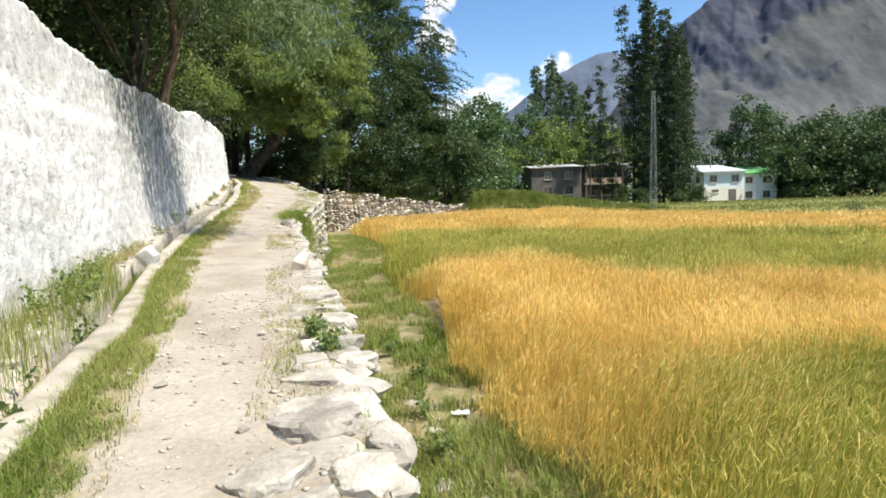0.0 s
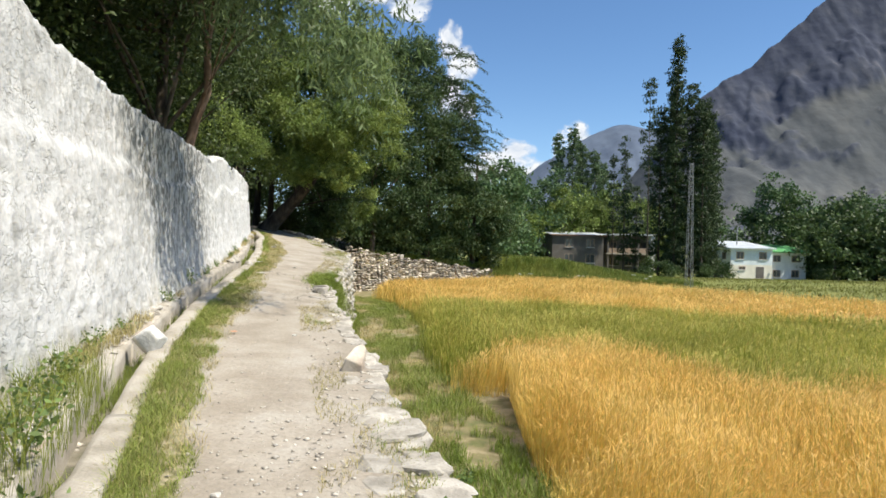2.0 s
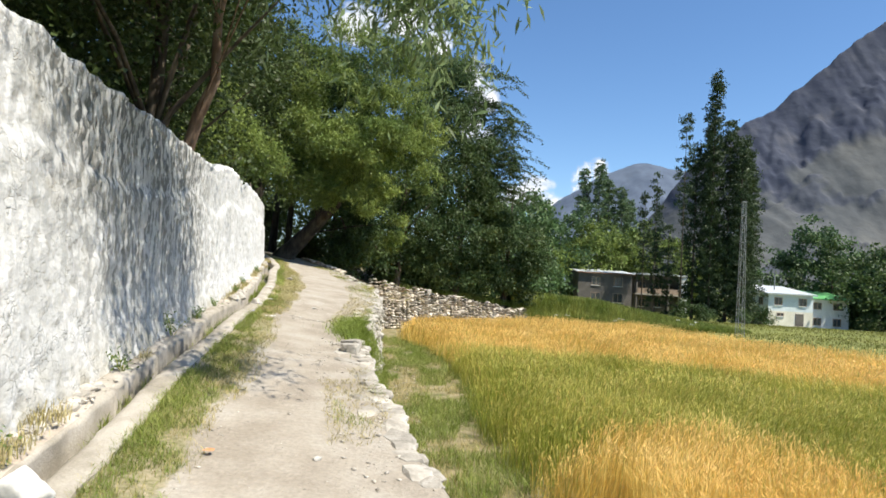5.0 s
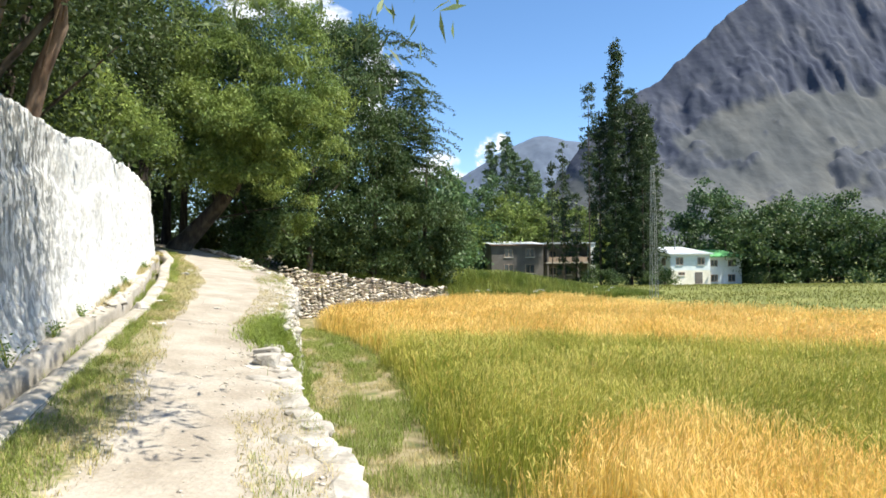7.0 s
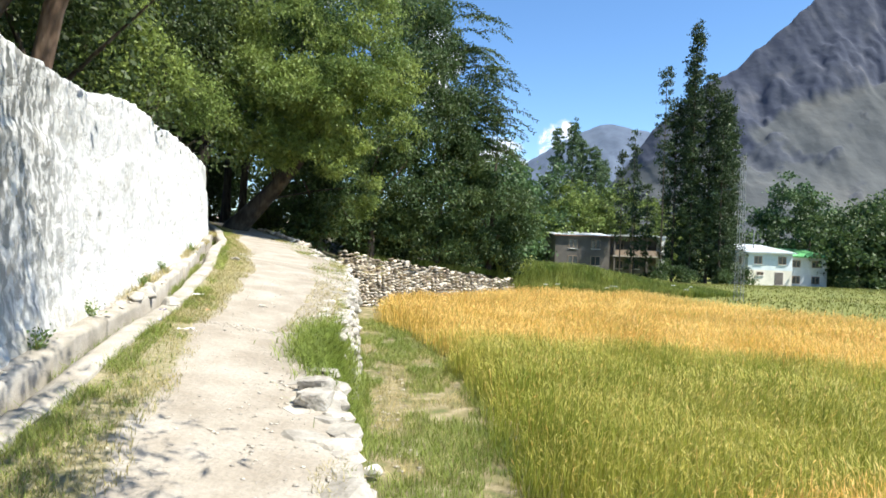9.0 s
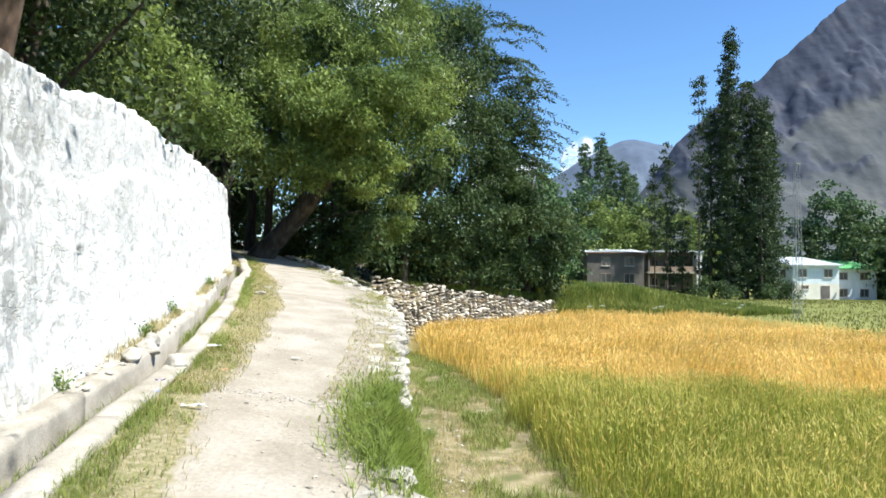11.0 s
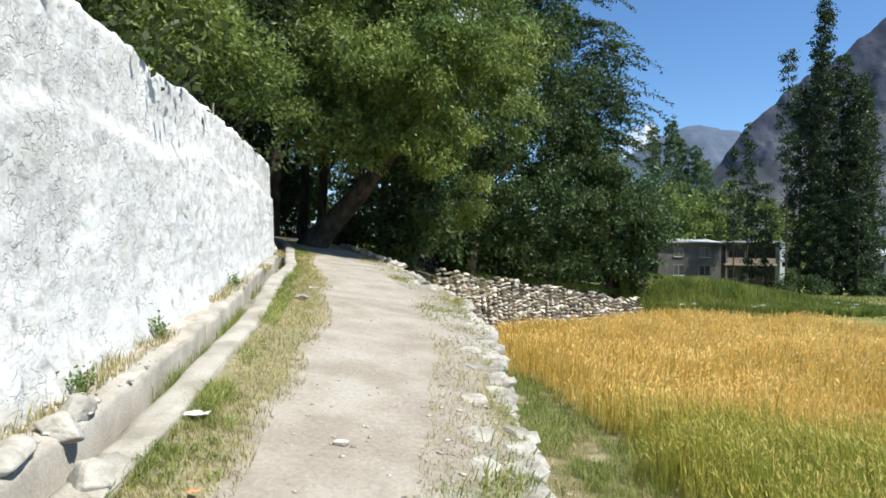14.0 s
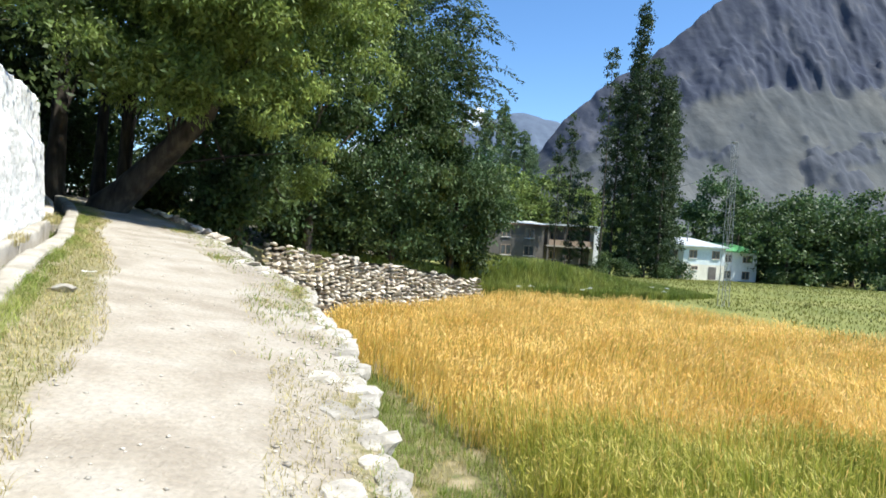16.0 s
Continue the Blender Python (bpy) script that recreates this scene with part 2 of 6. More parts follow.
def whitewash():
    """Lumpy whitewashed stone: chalk white, grey damp streaks running down from the coping with tree shade painted in,
    brown dirt at the foot.
    """
    m = material("whitewashed_stone", [(0.54, 0.545, 0.54), (0.63, 0.635, 0.63), (0.69, 0.69, 0.685)], 1.1, 7, 0.92, 0.6, 20, vary=0.13)
    n, l = m.node_tree.nodes, m.node_tree.links
    b = n["Principled BSDF"]
    base = b.inputs["Base Color"].links[0].from_socket
    geo = n["Geometry"]
    sep = n.new("ShaderNodeSeparateXYZ")
    l.new(geo.outputs["Position"], sep.inputs[0])

    def ramp_of(socket, stops):
        r = n.new("ShaderNodeValToRGB")
        e = r.color_ramp.elements
        e[0].position, e[0].color = stops[0][0], (stops[0][1],) * 3 + (1,)
        e[1].position, e[1].color = stops[-1][0], (stops[-1][1],) * 3 + (1,)
        for p, v in stops[1:-1]:
            e.new(p).color = (v, v, v, 1)
        l.new(socket, r.inputs[0])
        return r.outputs[0]

    def maths(op, a, c):
        k = n.new("ShaderNodeMath")
        k.operation = op
        for i, v in enumerate((a, c)):
            if isinstance(v, (int, float)):
                k.inputs[i].default_value = v
            else:
                l.new(v, k.inputs[i])
        return k.outputs[0]

    def noise_of(stretch, scale, detail=6):
        mp = n.new("ShaderNodeMapping")
        mp.inputs["Scale"].default_value = stretch
        l.new(geo.outputs["Position"], mp.inputs[0])
        t = n.new("ShaderNodeTexNoise")
        t.inputs["Scale"].default_value, t.inputs["Detail"].default_value = scale, detail
        l.new(mp.outputs[0], t.inputs[0])
        return t.outputs[0]

    def blend(a, colour, fac):
        x = n.new("ShaderNodeMix")
        x.data_type = "RGBA"
        l.new(fac, x.inputs["Factor"])
        l.new(a, x.inputs["A"])
        x.inputs["B"].default_value = (*colour, 1)
        return x.outputs["Result"]

    # damp streaks and painted tree shade; the near border leans: it begins sooner under the coping than at the foot
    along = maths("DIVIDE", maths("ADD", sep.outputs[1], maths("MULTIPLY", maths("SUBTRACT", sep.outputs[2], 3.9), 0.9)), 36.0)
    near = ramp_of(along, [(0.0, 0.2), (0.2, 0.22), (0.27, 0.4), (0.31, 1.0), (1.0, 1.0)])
    damp_shade = maths("MULTIPLY", near, ramp_of(maths("DIVIDE", sep.outputs[1], 36.0), [(0.0, 1.0), (0.485, 1.0), (0.52, 0.3), (0.58, 0.24), (0.64, 0.08), (1.0, 0.04)]))
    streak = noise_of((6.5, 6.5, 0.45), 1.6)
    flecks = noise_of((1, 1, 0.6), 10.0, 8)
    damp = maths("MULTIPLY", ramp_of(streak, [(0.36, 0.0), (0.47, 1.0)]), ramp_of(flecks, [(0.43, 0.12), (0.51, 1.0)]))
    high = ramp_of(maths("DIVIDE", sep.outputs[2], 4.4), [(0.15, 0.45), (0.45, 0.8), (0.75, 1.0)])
    fac = maths("MULTIPLY", maths("MULTIPLY", maths("ADD", maths("MULTIPLY", damp, 0.75), maths("MULTIPLY", damp_shade, 0.2)), damp_shade), high)
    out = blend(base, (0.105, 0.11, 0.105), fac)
    blot = ramp_of(noise_of((1, 1, 1.4), 2.2), [(0.56, 0.0), (0.72, 0.4)])
    out = blend(out, (0.46, 0.44, 0.39), blot)
    foot = maths("SUBTRACT", sep.outputs[2], maths("ADD", maths("MULTIPLY", sep.outputs[1], 0.054), -0.05))
    dirt = maths("MULTIPLY", ramp_of(foot, [(0.05, 0.8), (0.55, 0.0)]), ramp_of(noise_of((1, 1, 0.7), 3.5), [(0.4, 0.0), (0.62, 1.0)]))
    out = blend(out, (0.36, 0.32, 0.22), dirt)
    att = n.new("ShaderNodeAttribute")
    att.attribute_name = "joint"
    out = blend(out, (0.25, 0.245, 0.225), maths("MULTIPLY", att.outputs["Fac"], ramp_of(noise_of((1, 1, 1), 4.5), [(0.46, 0.0), (0.60, 0.9)])))
    # hairline cracks and chipped rims of the stones under the limewash
    warp = n.new("ShaderNodeTexNoise")
    warp.inputs["Scale"].default_value, warp.inputs["Detail"].default_value = 6.0, 3
    l.new(geo.outputs["Position"], warp.inputs[0])
    shift = n.new("ShaderNodeVectorMath")
    shift.operation = "MULTIPLY_ADD"
    l.new(warp.outputs["Color"], shift.inputs[0])
    shift.inputs[1].default_value = (0.3, 0.3, 0.3)
    l.new(geo.outputs["Position"], shift.inputs[2])
    flat = n.new("ShaderNodeMapping")
    flat.inputs["Scale"].default_value = (0.7, 1.0, 1.25)
    l.new(shift.outputs[0], flat.inputs[0])
    vor = n.new("ShaderNodeTexVoronoi")
    vor.feature = "DISTANCE_TO_EDGE"
    vor.inputs["Scale"].default_value = 7.5
    l.new(flat.outputs[0], vor.inputs["Vector"])
    hair = maths("MULTIPLY", ramp_of(vor.outputs["Distance"], [(0.0, 1.0), (0.03, 0.6), (0.055, 0.0)]), ramp_of(noise_of((1, 1, 1), 3.6, 5), [(0.47, 0.0), (0.58, 1.0)]))
    out = blend(out, (0.27, 0.265, 0.25), maths("MULTIPLY", hair, 0.5))
    l.new(out, b.inputs["Base Color"])
    dent = n.new("ShaderNodeBump")
    dent.invert = True
    dent.inputs["Strength"].default_value, dent.inputs["Distance"].default_value = 0.55, 0.012
    l.new(hair, dent.inputs["Height"])
    l.new(b.inputs["Normal"].links[0].from_socket, dent.inputs["Normal"])
    # lumps of limewash over the stones
    pillow = n.new("ShaderNodeBump")
    pillow.inputs["Strength"].default_value, pillow.inputs["Distance"].default_value = 0.5, 0.016
    l.new(noise_of((1.0, 1.0, 1.3), 13.0, 4), pillow.inputs["Height"])
    l.new(dent.outputs[0], pillow.inputs["Normal"])
    l.new(pillow.outputs[0], b.inputs["Normal"])
    return m


M_WHITEWASH = whitewash()


def mountain_material():
    """Olive-grey scree with dark crags where the mesh names bare rock; haze is painted in as a blue tint."""
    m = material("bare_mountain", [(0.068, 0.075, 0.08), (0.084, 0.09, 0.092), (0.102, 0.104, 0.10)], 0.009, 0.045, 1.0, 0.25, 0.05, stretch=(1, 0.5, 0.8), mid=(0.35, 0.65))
    n, l = m.node_tree.nodes, m.node_tree.links
    n["Bump"].inputs["Distance"].default_value = 12.0
    b = n["Principled BSDF"]
    base = b.inputs["Base Color"].links[0].from_socket
    mp = n.new("ShaderNodeMapping")
    mp.inputs["Scale"].default_value = (1.0, 0.4, 0.35)
    l.new(n["Geometry"].outputs["Position"], mp.inputs[0])
    t = n.new("ShaderNodeTexNoise")
    t.inputs["Scale"].default_value, t.inputs["Detail"].default_value = 0.028, 8
    l.new(mp.outputs[0], t.inputs[0])
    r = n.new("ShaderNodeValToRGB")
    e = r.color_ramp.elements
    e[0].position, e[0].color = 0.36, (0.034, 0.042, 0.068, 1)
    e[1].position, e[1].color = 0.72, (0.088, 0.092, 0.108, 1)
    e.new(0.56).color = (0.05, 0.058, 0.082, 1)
    l.new(t.outputs[0], r.inputs[0])
    a = n.new("ShaderNodeAttribute")
    a.attribute_name = "bare_rock"
    x = n.new("ShaderNodeMix")
    x.data_type = "RGBA"
    l.new(a.outputs["Fac"], x.inputs["Factor"])
    l.new(base, x.inputs["A"])
    l.new(r.outputs[0], x.inputs["B"])
    l.new(x.outputs["Result"], b.inputs["Base Color"])
    return m


M_MOUNTAIN = mountain_material()
# the blue of distance haze is put into this base colour
M_MOUNTAINFAR = material("hazed_far_mountain", [(0.08, 0.105, 0.15), (0.11, 0.14, 0.19)], 0.004, 0.03, 1.0, 0)


# ---- mesh helpers ----
rng = np.random.default_rng(7)


def np_mesh(name, verts, faces, mats, index=None, smooth=False):
    """A mesh from arrays; all faces have the same number of corners."""
    verts, faces = np.asarray(verts, np.float32), np.asarray(faces, np.int32)
    me = bpy.data.meshes.new(name)
    k = faces.shape[1]
    me.vertices.add(len(verts))
    me.vertices.foreach_set("co", verts.ravel())
    me.loops.add(faces.size)
    me.loops.foreach_set("vertex_index", faces.ravel())
    me.polygons.add(len(faces))
    me.polygons.foreach_set("loop_start", np.arange(0, faces.size, k, dtype=np.int32))
    for m in (mats if isinstance(mats, (list, tuple)) else [mats]):
        me.materials.append(m)
    if index is not None:
        me.polygons.foreach_set("material_index", np.asarray(index, np.int32))
    if smooth:
        me.polygons.foreach_set("use_smooth", np.ones(len(faces), bool))
    me.update(calc_edges=True)
    return me


def part(name, data, mat=None, parent=None, label=""):
    """Links a bmesh or mesh as one object under its thing."""
    if isinstance(data, bmesh.types.BMesh):
        me = bpy.data.meshes.new(name)
        data.to_mesh(me)
        data.free()
    else:
        me = data
    if mat is not None and not me.materials:
        me.materials.append(mat)
    ob = new(name, me)
    if parent is not None:
        ob.parent = parent
    return tagged(ob, label=label)


def thing(name, label, category, at=(0, 0, 0), group="", kind="", rz=0):
    """The Empty at a thing's base."""
    ob = new(name)
    ob.empty_display_size = 0.2
    ob.matrix_world = pose(*at, 0, 0, rz)
    return tagged(ob, label, category, group, kind)


def grid_faces(rows, cols):
    i = np.arange(rows * cols).reshape(rows, cols)
    return np.stack([i[:-1, :-1], i[:-1, 1:], i[1:, 1:], i[1:, :-1]], -1).reshape(-1, 4)


def lattice(ix, iy, seed):
    v = np.sin(ix * 127.1 + iy * 311.7 + seed * 74.7) * 43758.5453
    return v - np.floor(v)


def vnoise(x, y, seed=0):
    """Smooth value noise between -1 and 1."""
    ix, iy = np.floor(x), np.floor(y)
    fx, fy = x - ix, y - iy
    fx, fy = fx * fx * (3 - 2 * fx), fy * fy * (3 - 2 * fy)
    a, b = lattice(ix, iy, seed), lattice(ix + 1, iy, seed)
    c, d = lattice(ix, iy + 1, seed), lattice(ix + 1, iy + 1, seed)
    return 2 * ((a + (b - a) * fx) * (1 - fy) + (c + (d - c) * fx) * fy) - 1


def fbm(x, y, octaves=4, seed=0):
    return sum(vnoise(x * 2 ** k, y * 2 ** k, seed + k) / 2 ** k for k in range(octaves))


def cells(s, h, w, t, seed=0):
    """Distance to the border between jittered cells of width w and height t: 0 in a joint."""
    gx, gy = s / w, h / t
    ix, iy = np.floor(gx), np.floor(gy)
    f1 = np.full(s.shape, 9.0)
    f2 = np.full(s.shape, 9.0)
    for dx in (-1, 0, 1):
        for dy in (-1, 0, 1):
            jx, jy = ix + dx, iy + dy
            px = jx + 0.5 + 0.7 * (lattice(jx, jy, seed) - 0.5) + 0.5 * (np.mod(jy, 2))
            py = jy + 0.5 + 0.5 * (lattice(jx, jy, seed + 5) - 0.5)
            d = np.hypot(gx - px, gy - py)
            f2 = np.where(d < f1, f1, np.minimum(f2, d))
            f1 = np.minimum(f1, d)
    return f2 - f1


def box(bm, x0, y0, z0, x1, y1, z1, bevel=0.0):
    r = bmesh.ops.create_cube(bm, size=1.0)
    for v in r["verts"]:
        v.co = Vector(((x0 + x1) / 2 + v.co.x * (x1 - x0), (y0 + y1) / 2 + v.co.y * (y1 - y0), (z0 + z1) / 2 + v.co.z * (z1 - z0)))
    if bevel:
        edges = list({e for v in r["verts"] for e in v.link_edges})
        bmesh.ops.bevel(bm, geom=edges, offset=bevel, segments=1, affect="EDGES")


def boxed(*a, **k):
    bm = bmesh.new()
    box(bm, *a, **k)
    return bm


def tube(points, sides=7, wobble=0.0, seed=0):
    """Vertices and quads of a tapered tube along (x, y, z, radius) points."""
    p = np.array(points, float)
    d = np.gradient(p[:, :3], axis=0)
    d /= np.linalg.norm(d, axis=1)[:, None] + 1e-9
    ref = np.array([0.31, 0.92, 0.21])
    a = np.cross(d, ref)
    a /= np.linalg.norm(a, axis=1)[:, None] + 1e-9
    b = np.cross(d, a)
    ang = np.linspace(0, 2 * np.pi, sides, endpoint=False)
    r = p[:, 3][:, None] * (1 + wobble * np.sin(3 * ang[None] + seed + np.arange(len(p))[:, None] * 0.9))
    v = p[:, None, :3] + r[..., None] * (np.cos(ang)[None, :, None] * a[:, None] + np.sin(ang)[None, :, None] * b[:, None])
    n = len(p)
    i = np.arange(n * sides).reshape(n, sides)
    f = np.stack([i[:-1], np.roll(i[:-1], -1, 1), np.roll(i[1:], -1, 1), i[1:]], -1).reshape(-1, 4)
    return v.reshape(-1, 3), f


def tubes_mesh(name, lines, mat, sides=7, wobble=0.0):
    vs, fs, k = [], [], 0
    for j, pts in enumerate(lines):
        v, f = tube(pts, sides, wobble, j)
        vs.append(v)
        fs.append(f + k)
        k += len(v)
    return np_mesh(name, np.concatenate(vs), np.concatenate(fs), mat, smooth=True)


def unit(v):
    return v / (np.linalg.norm(v, axis=1)[:, None] + 1e-9)


def leaf_quads(pos, axis, length, width):
    """Diamond leaves: at pos, along axis, with the given lengths and widths."""
    side = unit(np.cross(axis, rng.normal(size=axis.shape)))
    up = np.cross(side, axis)
    L, Wd = length[:, None], width[:, None]
    v = np.stack([pos, pos + axis * L * 0.45 + side * Wd * 0.5 + up * L * 0.06, pos + axis * L, pos + axis * L * 0.45 - side * Wd * 0.5 + up * L * 0.06], 1)
    return v.reshape(-1, 3), np.arange(len(pos) * 4).reshape(-1, 4)


# ---- the lines of the plan, from south to north ----
W_Y = [-12, 0, 5.73, 7, 9.3, 10.7, 13.4, 15.9, 18, 20, 23.5, 28.5, 32.2, 60]
W_X = [0.0, -2.75, -4.2, -4.6, -5.2, -5.5, -6.23, -6.82, -7.3, -7.72, -8.6, -9.83, -10.9, -24.0]
KL_Y = [-12, 0, 3.6, 4.7, 6.3, 9.4, 10.2, 11.9, 14.2, 16.9, 19.7, 23.7, 27, 30, 33.9, 37.4, 39, 60]
KL_X = [0.9, -1.72, -2.69, -3.03, -3.45, -4.55, -4.85, -5.27, -5.85, -6.45, -6.96, -7.95, -8.95, -9.8, -11.25, -12.73, -13.6, -25]
D_Y = [-12, 0, 3.1, 4.1, 5.7, 10.2, 11.4, 13.3, 15.8, 19, 22.8, 25, 28, 32, 35, 60]
D_X = [1.9, -1.0, -1.89, -2.15, -2.6, -4.12, -4.4, -4.86, -5.3, -6.16, -6.95, -7.4, -8.35, -9.9, -10.9, -23]
R_Y = [-12, 0, 3, 3.6, 4.7, 8.2, 12, 13, 15.1, 16.6, 18.6, 21.6, 23, 24.9, 26.5, 29.4, 32.1, 33.4, 38.8, 45, 60]
R_X = [3.0, 0.35, -0.38, -0.53, -0.75, -1.6, -2.64, -2.95, -3.6, -3.96, -4.35, -4.55, -4.87, -4.9, -5.2, -5.8, -7.0, -7.5, -10.4, -14.5, -21.5]


def line(ys, xs, y):
    return np.interp(y, ys, xs)


def wall_x(y): return line(W_Y, W_X, y)
def kerb_left(y): return line(KL_Y, KL_X, y) + 0.02 * np.sin(y * 1.3)
def kerb_right(y): return kerb_left(y) + 0.27
def dirt_left(y): return np.maximum(line(D_Y, D_X, y) + 0.10 * vnoise(y * 0.9, y * 0 + 3) + 0.05 * vnoise(y * 3, y * 0), kerb_right(y) + 0.1)
def right_edge(y): return line(R_Y, R_X, y) + 0.07 * vnoise(y * 1.1, y * 0 + 8)


def far_edge(x): return np.interp(x, [-7, -4, 2, 9, 11.5, 15, 20, 40], [42, 45.5, 50, 49, 43.5, 38, 33, 22])


def path_z(x, y):
    """The trodden path: it climbs, ever steeper, and tips towards the field."""
    yy = np.minimum(y, 42)
    z = 0.028 * yy + 0.0009 * yy * np.abs(yy) + 0.02 * np.maximum(y - 42, 0)
    mid = (line(D_Y, D_X, y) + line(R_Y, R_X, y)) / 2
    tip = np.interp(y, [0, 10, 20, 30, 40], [0.02, 0.05, 0.13, 0.15, 0.12])
    return z + tip * np.clip(mid - x, -2.2, 3.5)


TERRACE = [(-9.9, 37.8), (-7.8, 43.2), (1.3, 51.5), (17, 60), (26, 66)]


def field_z(x, y):
    """The field below the path, and the terrace behind it."""
    base = np.interp(y, [-20, 40, 52, 105, 140, 400], [-1.25, -1.25, -1.15, -2.35, -2.0, -2.0])
    t = np.interp(x, [p[0] for p in TERRACE], [p[1] for p in TERRACE])
    t = np.where(x < -9.9, 37.8 + (-9.9 - x) * 0.6, t)
    depth = y - t
    top = np.interp(x, [-60, -12, -8, -3, 1, 8, 15, 22], [2.8, 2.4, 1.25, 0.75, 0.2, 0.15, -0.75, -1.35])
    soft = np.interp(x, [-8, 1, 3, 18], [0.5, 0.6, 2.2, 4.0])
    k = np.clip(depth / soft, 0, 1)
    fade = np.clip((100 - y) / 35, 0, 1)
    rise = np.where(top > base, (top - base) * k * k * (3 - 2 * k) * fade, 0)
    return base + rise + 0.035 * fbm(x * 0.7, y * 0.7, 3, 4)


def ground_z(x, y):
    x, y = np.asarray(x, float), np.asarray(y, float)
    return np.where(x < right_edge(y), path_z(x, y), field_z(x, y))


# ---- ground, path, bank ----
ROW_Y = np.concatenate([[-400, -150, -60, -30, -15, -10, -7], np.arange(-5, 44, 0.14), np.arange(44, 72, 0.7), [75, 80, 85, 90, 95, 100, 106, 115, 125, 140, 160, 200, 300, 500, 900, 1800, 3200]])


def sheet(name, columns, zs, mats, chooser=None):
    """A strip of ground between lines; columns and zs give x and z for each row."""
    yy = ROW_Y
    x = np.stack([c(yy) for c in columns], 1)
    y = np.repeat(yy[:, None], len(columns), 1)
    z = zs(x, y)
    f = grid_faces(len(yy), len(columns))
    idx = None
    if chooser:
        v = np.stack([x, y], -1).reshape(-1, 2)
        c = v[f].mean(1)
        idx = chooser(c[:, 0], c[:, 1])
    return part(name, np_mesh(name, np.stack([x, y, z], -1).reshape(-1, 3), f, mats, idx, smooth=True))


def offset(fn, d): return lambda y: fn(y) + d
def between(f, g, k): return lambda y: f(y) * (1 - k) + g(y) * k


# field side: the foot of the retaining edge, the margin, the field, the far meadows
right_offsets = np.concatenate([[0.0, 0.10, 0.16, 0.3, 0.5, 0.75], np.arange(1.0, 14, 0.4), np.arange(14, 40, 1.0), [42, 46, 52, 60, 70, 85, 100, 130, 180, 300, 600, 1200, 3000]])


def field_sheet_z(x, y):
    z = field_z(x, y)
    lip = path_z(x, y)
    z[:, 0] = np.maximum(z[:, 0], lip[:, 0])
    z[:, 1] = np.maximum(z[:, 1], z[:, 1] * 0.45 + lip[:, 1] * 0.55)
    return z


def field_choice(x, y):
    far = (y > 52 + 2 * vnoise(x * 0.2, y * 0.2, 3)) | (x > 42) | ((x > 9) & (y > far_edge(x) + 0.5))
    woods = (y > 37) & (y < 75) & (x < 0.5 - (y - 50) * 0.05) & (y > np.interp(x, [-8, 1.3], [43.5, 51.5]))
    return np.where(woods, 2, np.where(far, 1, 0))


ground = sheet("ground", [offset(right_edge, d) for d in right_offsets], field_sheet_z, [M_FIELD, M_MEADOW, M_WOODFLOOR], field_choice)
tagged(ground, "brown field soil running out into green meadow", "ground", kind="structure")


def path_sheet_z(x, y):
    return path_z(x, y) + 0.010 * fbm(x * 1.1, y * 0.8, 3, 2) + 0.006 * vnoise(x * 7, y * 7, 9)


footpath = sheet("footpath", [between(kerb_right, right_edge, k) for k in np.linspace(0, 1, 33)], path_sheet_z, [M_PATH])
co = np.zeros(len(footpath.data.vertices) * 3, np.float32)
footpath.data.vertices.foreach_get("co", co)
px, py = co.reshape(-1, 3)[:, 0].astype(float), co.reshape(-1, 3)[:, 1].astype(float)
verge = np.clip(0.55 + (dirt_left(py) - px) / 0.22, 0, 1) + np.clip(0.35 + 0.2 * np.clip(py - 19.5, 0, 1) + 0.5 * np.clip((py - 24.5) / 2, 0, 1) - 0.55 * np.clip((py - 6.5) / 2, 0, 1) * np.clip((17.8 - py) / 1.0, 0, 1) - (right_edge(py) - px) / 0.5 + 0.75 * vnoise(px * 0.9, py * 0.55, 6) + 0.3 * vnoise(px * 2.5, py * 2, 7), 0, 0.85)
footpath.data.attributes.new("verge", "FLOAT", "POINT").data.foreach_set("value", verge.astype(np.float32))
tagged(footpath, "pale trodden earth footpath with grassy verges", "path", kind="structure")


# the bank under the wall: ditch bed, ledge, and the wooded land behind
def ditch_left(y): return np.maximum(kerb_left(y) - 0.27, wall_x(y) + 0.12)


def bank_z(x, y):
    z = path_z(x, y)
    z = z + np.where(x < wall_x(y) - 0.3, 0.45 + 0.12 * fbm(x * 0.5, y * 0.5, 3), 0.02)
    in_ditch = (x > ditch_left(y) - 0.005) & (x < kerb_left(y) + 0.12)
    return np.where(in_ditch, path_z(x, y) - 0.27, z) + 0.012 * vnoise(x * 6, y * 6)


bank_columns = [offset(wall_x, -d) for d in (3000, 800, 200, 90, 50, 30, 20, 14, 10, 7, 5, 3.5, 2.2, 1.2, 0.5, 0.25)] + [between(wall_x, ditch_left, k) for k in (0, 0.5, 0.97)] + [ditch_left, between(ditch_left, kerb_left, 0.5), kerb_left, offset(kerb_left, 0.1), offset(kerb_left, 0.2), kerb_right]
bank = sheet("bank_ground", bank_columns, bank_z, [M_WOODFLOOR, M_DIRT, M_SILT], lambda x, y: np.where(x < wall_x(y) - 0.2, 0, np.where(x < ditch_left(y), 1, 2)))
tagged(bank, "shaded woodland earth and silted ditch bed beside the wall", "ground", kind="structure")


